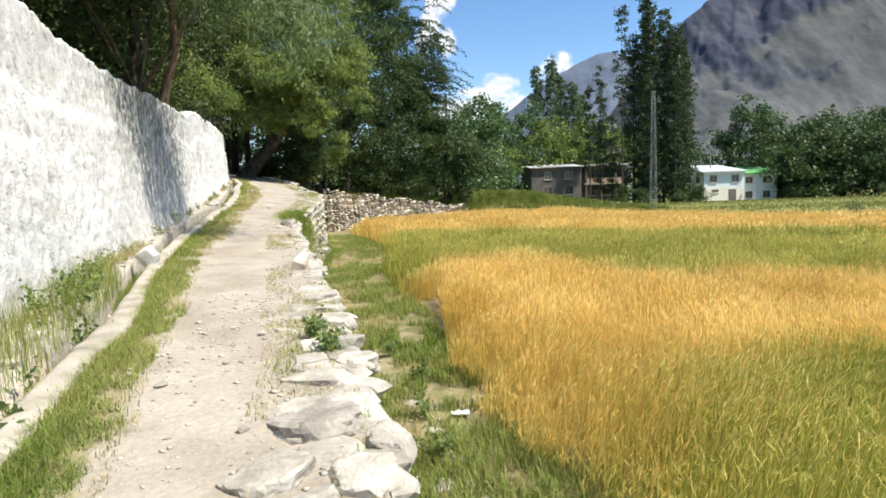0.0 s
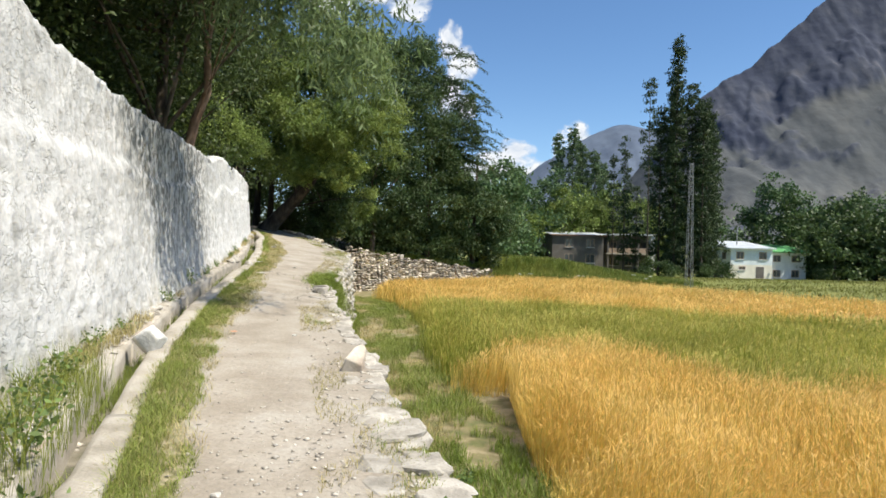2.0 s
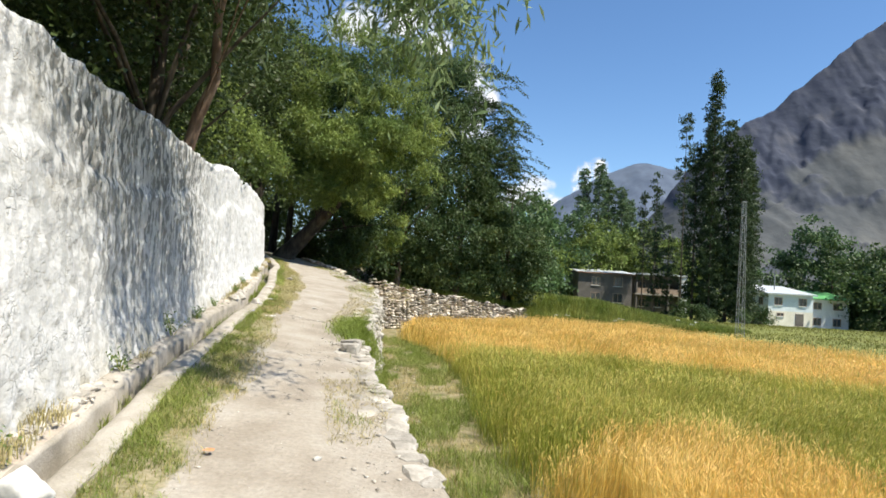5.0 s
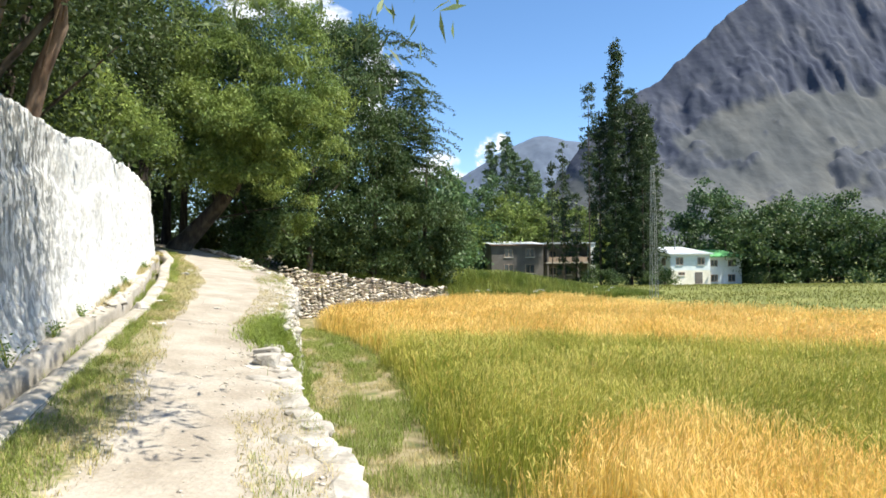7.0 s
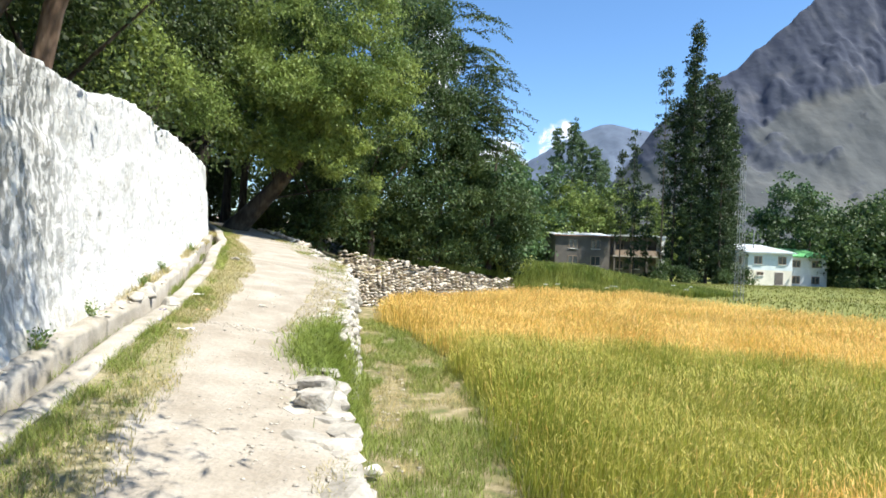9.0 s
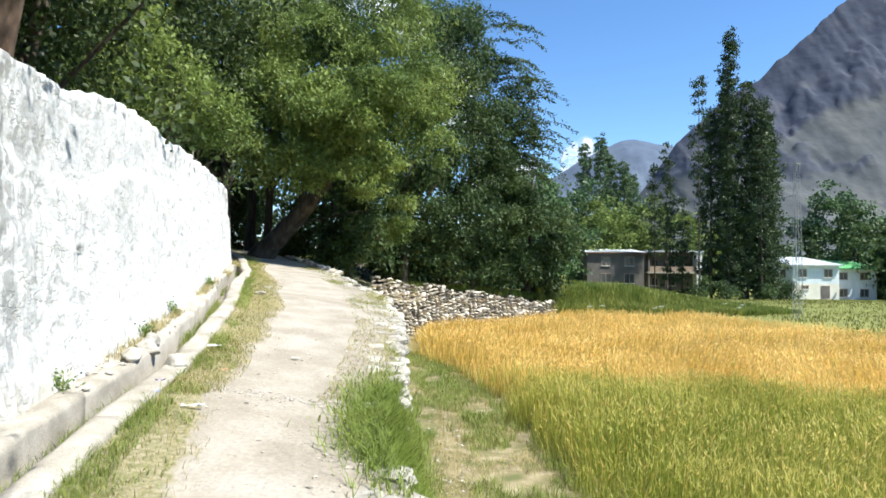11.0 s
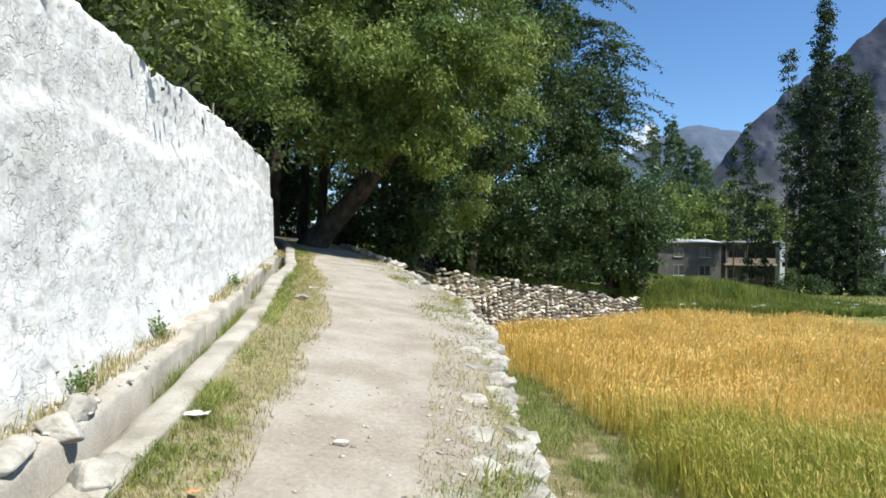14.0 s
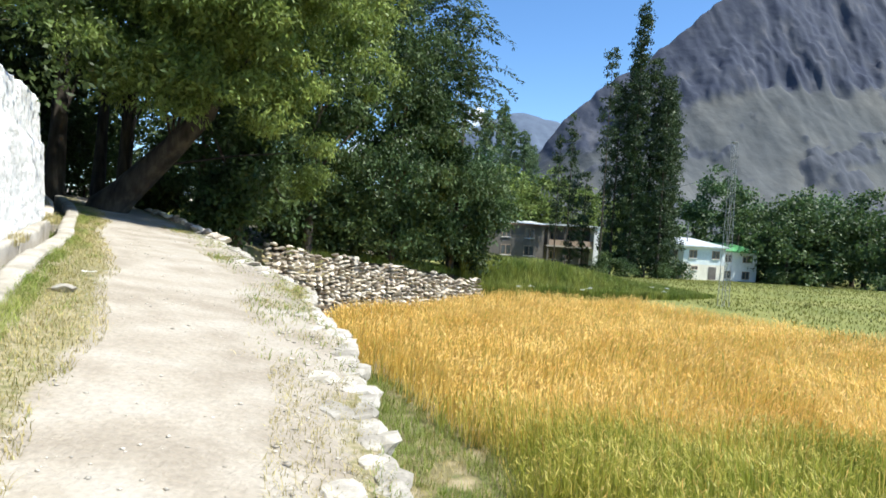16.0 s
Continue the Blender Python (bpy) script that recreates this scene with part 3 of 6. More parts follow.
def swept(name, fn_left, fn_right, top_fn, drop, y0, y1, mat, step=0.12, rough=0.012, seed=0):
    """A low masonry strip between two lines with a rounded, worn top."""
    y = np.linspace(y0, y1, int((y1 - y0) / step) + 2)
    l, r = fn_left(y), fn_right(y)
    k = np.array([0, 0.0, 0.06, 0.25, 0.5, 0.75, 0.94, 1.0, 1.0])
    dz = np.array([-drop, -0.05, -0.012, 0, 0.004, 0, -0.012, -0.05, -drop])
    x = l[:, None] * (1 - k) + r[:, None] * k + rough * vnoise(y[:, None] * 4, k[None] * 9, seed)
    yy = np.repeat(y[:, None], len(k), 1)
    mid = (l + r) / 2
    z = top_fn(mid, y)[:, None] + dz + rough * vnoise(yy * 5, k[None] * 7, seed + 1) + 0.02 * vnoise(yy * 0.4, yy * 0, 2)
    low = lambda row: np.full((1, len(k)), z[row, 0])
    x = np.concatenate([x[:1], x, x[-1:]])
    yy = np.concatenate([yy[:1], yy, yy[-1:]])
    z = np.concatenate([low(0), z, low(-1)])
    me = np_mesh(name, np.stack([x, yy, z], -1).reshape(-1, 3), grid_faces(len(x), len(k)), mat, smooth=False)
    return part(name, me)


kerb = thing("kerb", "worn pale concrete kerb along the ditch", "kerb", kind="structure")
joints = [-8, -5.5, -2.8, 0.2, 2.6, 5.1, 7.4, 9.9, 12.6, 15.3, 17.9, 20.05, 22.7, 25.4, 28, 30.6, 33.1, 35.5, 37.8, 40]
for i, (a, b) in enumerate(zip(joints, joints[1:])):
    jog = 0.014 * math.sin(i * 2.3)
    p = swept("kerb_length", lambda y: kerb_left(y) + jog, lambda y: kerb_right(y) + jog * 0.5, lambda x, y: path_z(x, y) + 0.05 + 0.008 * math.sin(i * 1.7), 0.34, a, b + 0.02, M_CONCRETE, seed=i)
    p.parent = kerb
ledge = thing("ditch_ledge", "low rough concrete ledge between wall and ditch", "ledge", kind="structure")
for i, (a, b) in enumerate([(5.2, 7.6), (7.7, 10.0), (10.1, 12.2), (12.3, 13.9), (14, 18.2), (18.3, 23.4), (23.5, 28.6), (28.7, 33.2)]):
    p = swept("ledge_length", lambda y: np.maximum(wall_x(y) + 0.02, ditch_left(y) - np.interp(y, [10, 13], [0.3, 0.9])), lambda y: ditch_left(y) + 0.035 + 0.012 * math.sin(i), lambda x, y: path_z(x, y) + 0.03 + 0.012 * math.sin(i * 2.1), 0.4, a, b + 0.2, M_CONCRETE, seed=30 + i, rough=0.022)
    p.parent = ledge


# ---- the whitewashed wall ----
def build_wall():
    ys = np.arange(-6, 31.8, 0.055)
    pts = np.stack([wall_x(ys), ys], 1)
    turn = np.array([(-10.80, 31.84), (-11.05, 32.5), (-11.5, 33.15), (-12.2, 33.75), (-13.4, 34.3), (-15.5, 35.0), (-19, 36.0), (-25, 37.5)])
    seg = np.concatenate([np.linspace(a, b, max(2, int(np.hypot(*(b - a)) / 0.06)), endpoint=False) for a, b in zip(turn, turn[1:])])
    pts = np.concatenate([pts, seg])
    pts[:, 0] = np.convolve(np.pad(pts[:, 0], 12, mode="edge"), np.ones(25) / 25, "valid")
    d = np.gradient(pts, axis=0)
    d /= np.linalg.norm(d, axis=1)[:, None]
    nrm = np.stack([d[:, 1], -d[:, 0]], 1)
    s = np.concatenate([[0], np.cumsum(np.linalg.norm(np.diff(pts, axis=0), axis=1))])
    foot = path_z(pts[:, 0], np.minimum(pts[:, 1], 36)) - 0.15
    top = np.interp(pts[:, 1], [-10, 6.5, 7.5, 8.4, 9.6, 11, 13.2, 15.4, 17.5, 19.6, 20.9, 23, 29.5, 38], [4.0, 3.98, 3.9, 3.8, 3.69, 3.66, 3.75, 3.82, 3.9, 3.97, 4.2, 4.27, 4.4, 4.45])
    top = top + 0.045 * vnoise(s * 1.7, s * 0, 3) + 0.035 * vnoise(s * 5, s * 0, 4) + 0.02 * vnoise(s * 13, s * 0, 5)
    nh = 52
    h = np.linspace(0, 1, nh)
    z = foot[:, None] + (top - foot)[:, None] * h[None]
    S = np.repeat(s[:, None], nh, 1)
    hh = z - 0.054 * pts[:, 1][:, None]
    c = cells(S + 0.08 * vnoise(S * 2, hh * 2, 1), hh + 0.04 * vnoise(S * 3, hh * 3, 2), 0.34, 0.21, 11)
    c2 = cells(S, hh, 0.13, 0.10, 17)
    joint = np.maximum(1 - np.clip(c / 0.10, 0, 1), 0.8 * (1 - np.clip(c2 / 0.06, 0, 1)) * (vnoise(S * 1.2, hh * 1.2, 77) > 0.1))
    smear = np.clip(0.5 + 0.8 * vnoise(S * 0.8, hh * 0.9, 21), 0, 1)
    disp = 0.042 * (np.clip(c / 0.22, 0, 1) ** 0.6) * (0.2 + 0.8 * smear) + 0.012 * np.clip(c2 / 0.3, 0, 1) + 0.03 * fbm(S * 0.7, hh * 0.8, 3, 31) + 0.010 * fbm(S * 6, hh * 6, 2, 33)
    # an uneven break where the upper courses were added, and a leaning face
    upper = np.clip((h[None] - 0.70 - 0.05 * vnoise(S * 0.5, S * 0, 41)) / 0.03, 0, 1)
    disp = disp - 0.05 * upper - 0.10 * h[None]
    # the foot spreads where the ledge runs along it
    disp = disp + 0.13 * np.exp(-np.maximum(z - foot[:, None] - 0.1, 0) / 0.35) * np.interp(pts[:, 1], [11, 15, 25, 30], [0, 1, 1, 0])[:, None]
    slot = (np.abs(pts[:, 1] - 19.17)[:, None] < 0.055) & (np.abs(z - 2.20 - 0 * S) < 0.15)
    disp = np.where(slot, disp - 0.2, disp)
    for sy, sz in ((11.2, 2.6), (14.4, 2.3), (16.2, 2.9), (22.6, 2.2), (25.2, 3.2), (27.7, 2.5), (8.4, 2.1)):
        chip = np.hypot((pts[:, 1][:, None] - sy) / 0.14, (z - sz) / 0.10) < 1 + 0.4 * vnoise(S * 12, z * 12, 3)
        disp = np.where(chip, disp - 0.022, disp)
    x = pts[:, 0][:, None] + nrm[:, 0][:, None] * disp
    y = pts[:, 1][:, None] + nrm[:, 1][:, None] * disp
    front = np.stack([x, y, z], -1)
    lay = []
    lat = []
    for k, (depth, dz) in enumerate([(0.06, 0.035), (0.16, 0.05), (0.27, 0.03), (0.38, 0.045), (0.46, -0.02), (0.48, -0.3)]):
        w = 0.03 * vnoise(s * 6, s * 0 + k * 3.3, 50 + k)
        lay.append(np.stack([pts[:, 0] - nrm[:, 0] * (depth + 0.1), pts[:, 1] - nrm[:, 1] * (depth + 0.1), top + dz * 0.6 + w], -1))
        lat.append(0 * s)
    back = np.stack([pts[:, 0] - nrm[:, 0] * 0.5, pts[:, 1] - nrm[:, 1] * 0.5, foot], -1)
    full = np.concatenate([front, np.stack(lay, 1), back[:, None]], 1)
    rows, cols = full.shape[:2]
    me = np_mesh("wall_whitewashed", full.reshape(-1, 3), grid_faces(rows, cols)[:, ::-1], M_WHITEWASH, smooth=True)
    a = me.attributes.new("joint", "FLOAT", "POINT")
    full_joint = np.concatenate([joint, np.zeros((rows, cols - nh))], 1)
    a.data.foreach_set("value", full_joint.ravel().astype(np.float32))
    return tagged(part("wall_west", me), "tall rough whitewashed stone wall with grey damp streaks and painted tree shade", "wall", kind="structure")


build_wall()

# ---- mountains and clouds ----
def mountain(name, label, xs, skyline, y0, y1, nx, ny, mat, seed, rough, crag_line=None):
    """Slopes under a skyline; above crag_line (bearing, rise) the scree gives way to bare broken rock."""
    u = np.concatenate([np.linspace(xs[0], 1500, nx), np.linspace(1500, xs[-1], nx // 6)[1:]])
    v = np.linspace(0, 1, ny)
    X, V = np.meshgrid(u, v, indexing="ij")
    Y = y0 + (y1 - y0) * V
    S = np.interp(X, xs, skyline) + 5 * rough * fbm(X / 26, X * 0, 3, seed + 5)
    wob = 0.55 * fbm(X / 210, Y / 210, 4, seed + 3)
    spur = 1 - np.abs(vnoise((X + 0.5 * (Y - y0)) / 165 + wob, (Y - y0) / 520 + wob, seed))
    spur2 = 1 - np.abs(fbm((X - 0.25 * (Y - y0)) / 62 + wob, (Y - y0) / 150 + wob, 4, seed + 1))
    crag = fbm(X / 34, Y / 46, 4, seed + 9)
    prof = np.where(V < 0.9, 0.45 * (V / 0.9) + 0.55 * (V / 0.9) ** 1.7, 1 - (V - 0.9) * 2.5)
    body = np.sin(np.clip(V / 0.9, 0, 1) * np.pi) ** 0.8
    rock_part = np.ones_like(X)
    if crag_line:
        line = np.interp(X / Y, [p[0] for p in crag_line], [p[1] for p in crag_line])
        line = line + 0.022 * fbm(X / 55, Y / 90, 4, seed + 7)
        k = np.clip((S * prof / Y - line) / 0.022 + 0.5, 0, 1)
        rock_part = k * k * (3 - 2 * k)
    outcrop = np.clip((fbm(X / 60, Y / 45, 4, seed + 13) - 0.36) * 5, 0, 1) * 0.6
    rock_part = np.maximum(rock_part, outcrop * (S > 200))
    scree = S * 0.05 * (spur - 0.6) + S * 0.012 * (spur2 - 0.6) + 2.0 * crag
    crags = S * 0.075 * (spur - 0.6) + S * 0.045 * (spur2 - 0.6) + 12 * crag + 6 * np.abs(fbm(X / 15, Y / 26, 3, seed + 15))
    Z = S * prof + rough * body * (scree * (1 - rock_part) + crags * rock_part) - 12
    me = np_mesh(name, np.stack([X, Y, Z], -1).reshape(-1, 3), grid_faces(*X.shape), mat, smooth=True)
    me.attributes.new("bare_rock", "FLOAT", "POINT").data.foreach_set("value", rock_part.ravel().astype(np.float32))
    return tagged(part(name, me), label, "mountain", kind="structure")


CRAG_LINE = [(0.2, 0.1), (0.42, 0.17), (0.47, 0.187), (0.525, 0.222), (0.62, 0.266), (0.70, 0.302), (0.77, 0.318), (0.825, 0.306), (0.86, 0.285), (0.93, 0.33), (1.2, 0.36), (3.0, 0.4)]
mountain("mountain_near", "bare mountainside of grey scree below dark crags tinted haze-blue", [300, 420, 480, 571, 617, 692, 868, 940, 1100, 1400, 2000, 3000], [60, 200, 285, 377, 414, 460, 627, 680, 760, 900, 1000, 1000], 820, 1575, 320, 150, M_MOUNTAIN, 3, 1.0, CRAG_LINE)
mountain("mountain_far", "distant mountain ridge, coloured blue-grey for haze", [-800, -300, 100, 280, 400, 560, 700, 780, 900, 1150, 1600], [120, 160, 190, 330, 422, 525, 590, 618, 590, 560, 520], 1900, 3100, 160, 60, M_MOUNTAINFAR, 8, 0.8)


def cloud(label, at, width, height, lobes, dense=1.0):
    """A far bank of vapour; lobes are heaps (x, z, radius) in fractions of its size."""
    n = 40
    u = np.linspace(-0.5, 0.5, n)
    X, Z = np.meshgrid(u, u, indexing="ij")
    body = np.zeros_like(X)
    for lx, lz, r in lobes:
        body = np.maximum(body, 1 - np.hypot(X - lx, (Z - lz)) / r)
    body = dense * np.clip(body, 0, 1) ** 0.7 * np.clip((0.5 - np.maximum(np.abs(X), np.abs(Z))) / 0.06, 0, 1)
    me = np_mesh("cloud", np.stack([X * 4, 0 * X, Z * 4], -1).reshape(-1, 3), grid_faces(n, n), M_CLOUD, smooth=True)
    me.attributes.new("body", "FLOAT", "POINT").data.foreach_set("value", body.ravel().astype(np.float32))
    ob = part("cloud", me)
    ob.matrix_basis = Matrix.Translation(at) @ Matrix.Diagonal((width / 4, 1, height / 4, 1))
    ob.visible_shadow = False
    return tagged(ob, label, "cloud", kind="structure")


cloud("white heaped cumulus cloud low over the trees", (330, 4200, 560), 900, 520, [(-0.22, -0.1, 0.28), (-0.02, 0.05, 0.34), (0.06, 0.2, 0.22), (0.22, -0.12, 0.25), (-0.35, -0.2, 0.18), (0.36, -0.2, 0.16)])
cloud("white heaped cumulus cloud behind the poplars", (760, 4200, 740), 420, 400, [(-0.1, 0, 0.32), (0.1, 0.12, 0.3), (0.15, -0.2, 0.3), (-0.2, -0.25, 0.2)])
cloud("white cumulus cloud half hidden by the tree", (-10, 4200, 1180), 560, 800, [(-0.1, -0.2, 0.26), (0.05, 0.05, 0.28), (-0.1, 0.25, 0.24), (0.12, -0.3, 0.18)])
cloud("white cumulus cloud high behind the willow", (-650, 4200, 1700), 1100, 800, [(-0.2, 0.0, 0.3), (0.1, 0.1, 0.32), (0.28, -0.12, 0.2)])


# ---- trees ----
def crown_points(blobs, r, tuft=0):
    """Clump centres in the shells of the crown's lobes; with tuft they gather into that many per bough end, with gaps between."""
    out = []
    for cx, cy, cz, rx, ry, rz, n in blobs:
        if tuft:
            m = max(4, n // tuft)
            d = unit(r.normal(size=(m, 3)) + [0, 0, 0.3])
            bough = d * (r.uniform(0.55, 1.1, m) * (1 + 0.15 * r.normal(size=m)))[:, None] * np.array([rx, ry, rz])
            size = (rx + ry + rz) / 3 * r.uniform(0.16, 0.34, m)
            pick = r.integers(0, m, n)
            out.append(np.array([cx, cy, cz]) + bough[pick] + r.normal(size=(n, 3)) * size[pick][:, None] * [1, 1, 0.6])
            continue
        d = unit(r.normal(size=(n, 3)))
        rad = r.uniform(0.45, 1.0, n) ** 0.6 * (1 + 0.22 * r.normal(size=n))
        out.append(np.array([cx, cy, cz]) + d * rad[:, None] * np.array([rx, ry, rz]))
    return out


def crown_mesh(name, centres, per, spread, leaf, width, droop, mat, r, strand=0.0):
    """Leaves in clumps; with strand they hang along drooping twigs."""
    c = np.concatenate(centres)
    n = len(c) * per
    if strand:
        base = np.repeat(c, per, 0)
        way = unit(np.repeat(r.normal(size=(len(c), 3)) * [1, 1, 0.35], per, 0))
        k = np.tile(np.linspace(0, 1, per), len(c))[:, None]
        length = np.repeat(r.uniform(0.5, 1.2, len(c)) * strand, per)[:, None]
        pos = base + way * k * length * 0.45 + np.array([0, 0, -1]) * (k ** 1.6) * length * 0.95 + r.normal(size=(n, 3)) * spread
    else:
        pos = np.repeat(c, per, 0) + r.normal(size=(n, 3)) * spread * np.array([1, 1, 0.7])
    axis = unit(r.normal(size=(n, 3)) + np.array([0, 0, -droop]))
    L = leaf * r.uniform(0.65, 1.3, n)
    v, f = leaf_quads(pos, axis, L, L * width)
    return np_mesh(name, v, f, mat)


def tree(name, label, trunk, blobs, bark, leaf_mat, leaf=0.13, width=0.45, per=26, spread=0.28, droop=0.4, seed=1, limbs=14, strand=0.0, category="tree", group="", sides=8, limb_max=0.08, tuft=0):
    r = np.random.default_rng(seed)
    root = thing(name, label, category, at=trunk[0][:3], group=group)
    inv = np.array(trunk[0][:3])
    tr = [(x - inv[0], y - inv[1], z - inv[2], rad) for x, y, z, rad in trunk]
    tr = [(tr[0][0], tr[0][1], -0.25, tr[0][3] * 1.5), (tr[0][0], tr[0][1], 0.12, tr[0][3] * 1.12)] + tr[1:]
    part("trunk", tubes_mesh("trunk", [tr], bark, sides + 2, 0.07), parent=root)
    centres = crown_points([(b[0] - inv[0], b[1] - inv[1], b[2] - inv[2], *b[3:]) for b in blobs], r, tuft)
    allc = np.concatenate(centres)
    lines = []
    tp = np.array(tr)
    for k in range(limbs):
        tgt = allc[r.integers(len(allc))]
        below = [p for p in tp[2:] if p[2] < tgt[2] + 0.3]
        st = tp[-1] if not below else np.array(below[r.integers(max(0, len(below) - 3), len(below))])
        mid = st[:3] * 0.5 + tgt * 0.5 + np.array([0, 0, 0.25]) + r.normal(size=3) * 0.25
        rad = min(st[3] * 0.5, limb_max)
        lines.append([(*st[:3], rad), (*(st[:3] * 0.75 + mid * 0.25 + [0, 0, 0.1]), rad * 0.85), (*mid, rad * 0.6), (*(mid * 0.4 + tgt * 0.6), rad * 0.35), (*tgt, rad * 0.12)])
    for ln in lines:
        part("limb", tubes_mesh("limb", [ln], bark, 5), parent=root)
    part("crown", crown_mesh("crown", centres, max(9, round(per * 0.8)), spread, leaf * 1.1, width, droop, leaf_mat, r, strand), parent=root)
    return root


def gz(x, y):
    return float(ground_z(x, y))


def land_z(x, y):
    """Ground height, counting the raised land behind the wall."""
    return gz(x, y) + (0.4 if x < float(wall_x(y)) - 0.3 else 0.0)


def straight(x, y, top, r0, lean=(0, 0), n=5):
    z0 = land_z(x, y)
    return [(x + lean[0] * k / n, y + lean[1] * k / n, z0 + (top - z0) * k / n, r0 * (1 - 0.75 * k / n)) for k in range(n + 1)]


# the two trees just behind the wall, whose branches hang out over it
# the willow's highest lobes, unseen, are added to shade wall and wood
tree("willow_tree", "tall willow behind the wall with drooping narrow leaves", [(-8.45, 18.95, land_z(-8.45, 18.95), 0.16), (-8.4, 18.9, 2.6, 0.14), (-8.25, 18.85, 3.9, 0.125), (-7.95, 18.7, 4.9, 0.12), (-7.6, 18.6, 5.6, 0.10), (-7.5, 18.3, 6.8, 0.085), (-7.1, 17.9, 8.0, 0.07), (-6.6, 17.3, 9.2, 0.04)],
     [(-3.0, 12.4, 4.9, 0.45, 0.4, 0.3, 24), (-2.75, 12.9, 5.0, 0.4, 0.4, 0.3, 20), (-3.7, 13.6, 6.1, 0.8, 0.7, 0.5, 40), (-2.9, 13.3, 5.7, 0.8, 0.6, 0.45, 20), (-2.45, 13.1, 5.7, 0.5, 0.5, 0.35, 8), (-2.8, 14.2, 6.0, 0.6, 0.6, 0.4, 12), (-3.2, 12.2, 5.9, 0.7, 0.6, 0.4, 20), (-3.9, 14.4, 7.1, 1.1, 0.9, 0.5, 50), (-4.7, 13.6, 6.9, 1.0, 1.0, 0.7, 150), (-4.2, 14.8, 7.6, 1.2, 1.0, 0.6, 110), (-3.6, 12.0, 8.2, 1.3, 1.4, 0.7, 190), (-4.3, 9.6, 8.6, 1.4, 1.5, 0.7, 150), (-6.3, 6.5, 10.6, 1.7, 2.0, 0.8, 110), (-6.3, 10.0, 10.6, 1.7, 2.0, 0.8, 110), (-6.4, 13.5, 10.6, 1.7, 2.0, 0.8, 110), (-6.8, 17.0, 10.8, 1.7, 2.0, 0.8, 110)],
     M_REDBARK, M_LEAF_SILVER, leaf=0.15, width=0.2, per=30, spread=0.06, droop=1.4, seed=11, limbs=7, strand=1.2, limb_max=0.02)
tree("poplar_tree", "tall straight tree behind the wall, trunk bare below", straight(-8.75, 18.3, 15, 0.17, (0.1, 0.5)),
     [(-9.2, 18.8, 9.5, 2.2, 2.4, 2.4, 300), (-9.0, 17, 12.5, 2.2, 2.2, 2.2, 240), (-10.2, 17.5, 7.2, 1.6, 1.8, 1.6, 150), (-7.6, 17.0, 8.8, 1.8, 2.0, 1.5, 220), (-8.6, 15.0, 7.8, 1.9, 2.3, 1.5, 220), (-6.3, 15.4, 7.9, 1.2, 1.4, 0.8, 120)], M_BARK, M_LEAF_WOOD, leaf=0.13, width=0.5, per=30, seed=12, limbs=14, tuft=8)

WOOD = [(-9.8, 6, 11, 21), (-12, 11, 12, 22), (-10.8, 14.2, 12, 23), (-13.5, 17.5, 12, 24), (-11.4, 22.5, 11.5, 25), (-15, 24, 12, 26), (-13.4, 29.5, 12, 27), (-18, 31, 12, 28), (-16.5, 39.5, 12.5, 29), (-21, 43, 13, 30), (-14.5, 47, 13, 31), (-8, 53, 14, 32), (-18, 10, 12, 33), (-12, 18.5, 12, 34), (-15.5, 35, 12, 35)]
for x, y, top, sd in WOOD:
    z0 = land_z(x, y)
    q = np.random.default_rng(sd)
    low = z0 + (4.4 if y > 34 else 2.0)
    blobs = [(x + q.normal(0, 0.8), y + q.normal(0, 0.8), zc, rr, rr, 1.9, nn) for zc, rr, nn in ((low + 1.4, 2.3, 200), (low + 3.6, 2.9, 330), (low + 6.0, 2.8, 280), (low + 8.2, 2.0, 140))]
    tree("broadleaf_tree", "dark leafy tree in the wood behind the wall", straight(x, y, top - 2, 0.19, tuple(q.normal(0, 0.5, 2))), blobs, M_BARK, M_LEAF_WOOD, leaf=0.14 if x > -15.2 and 10 < y < 32 else 0.22, width=0.5, per=26 if x > -15.2 and 10 < y < 32 else 12, spread=0.32, seed=sd, limbs=8, group="trees of the wood", tuft=7)

# dark bare trunks beyond the bend, crowned high
for x, y, rad, sd in ((-14.6, 41.0, 0.3, 45), (-14.4, 44.0, 0.24, 46), (-12.9, 42.0, 0.2, 47)):
    z0 = land_z(x, y)
    tree("broadleaf_tree", "dark bare-trunked tree beyond the bend of the path", straight(x, y, z0 + 9.5, rad, (0.2, 0.1)), [(x + 0.3, y - 0.4, z0 + 8.0, 2.2, 2.0, 1.3, 190), (x + 0.6, y - 0.8, z0 + 10.2, 2.2, 2.0, 1.3, 170)], M_SHADEBARK, M_LEAF_WOOD, leaf=0.2, width=0.5, per=16, spread=0.3, seed=sd, limbs=8, group="trees of the wood", tuft=7)

# the yellow-green bush that looks over the wall
tree("willow_bush", "yellow-green willow bush leaning over the wall", straight(-11.4, 27.6, 7.0, 0.07, (0.9, 0.3)), [(-10.7, 27.8, 6.5, 1.0, 1.2, 1.1, 150), (-11.6, 26.6, 6.1, 1.0, 1.0, 1.0, 110), (-10.2, 28.6, 5.7, 0.7, 0.8, 0.7, 80), (-11.3, 27.0, 7.6, 0.8, 0.8, 0.7, 70)], M_BARK, M_LEAF_WILLOW, leaf=0.12, width=0.4, per=30, spread=0.2, seed=41, limbs=12, category="bush", limb_max=0.03, tuft=10)

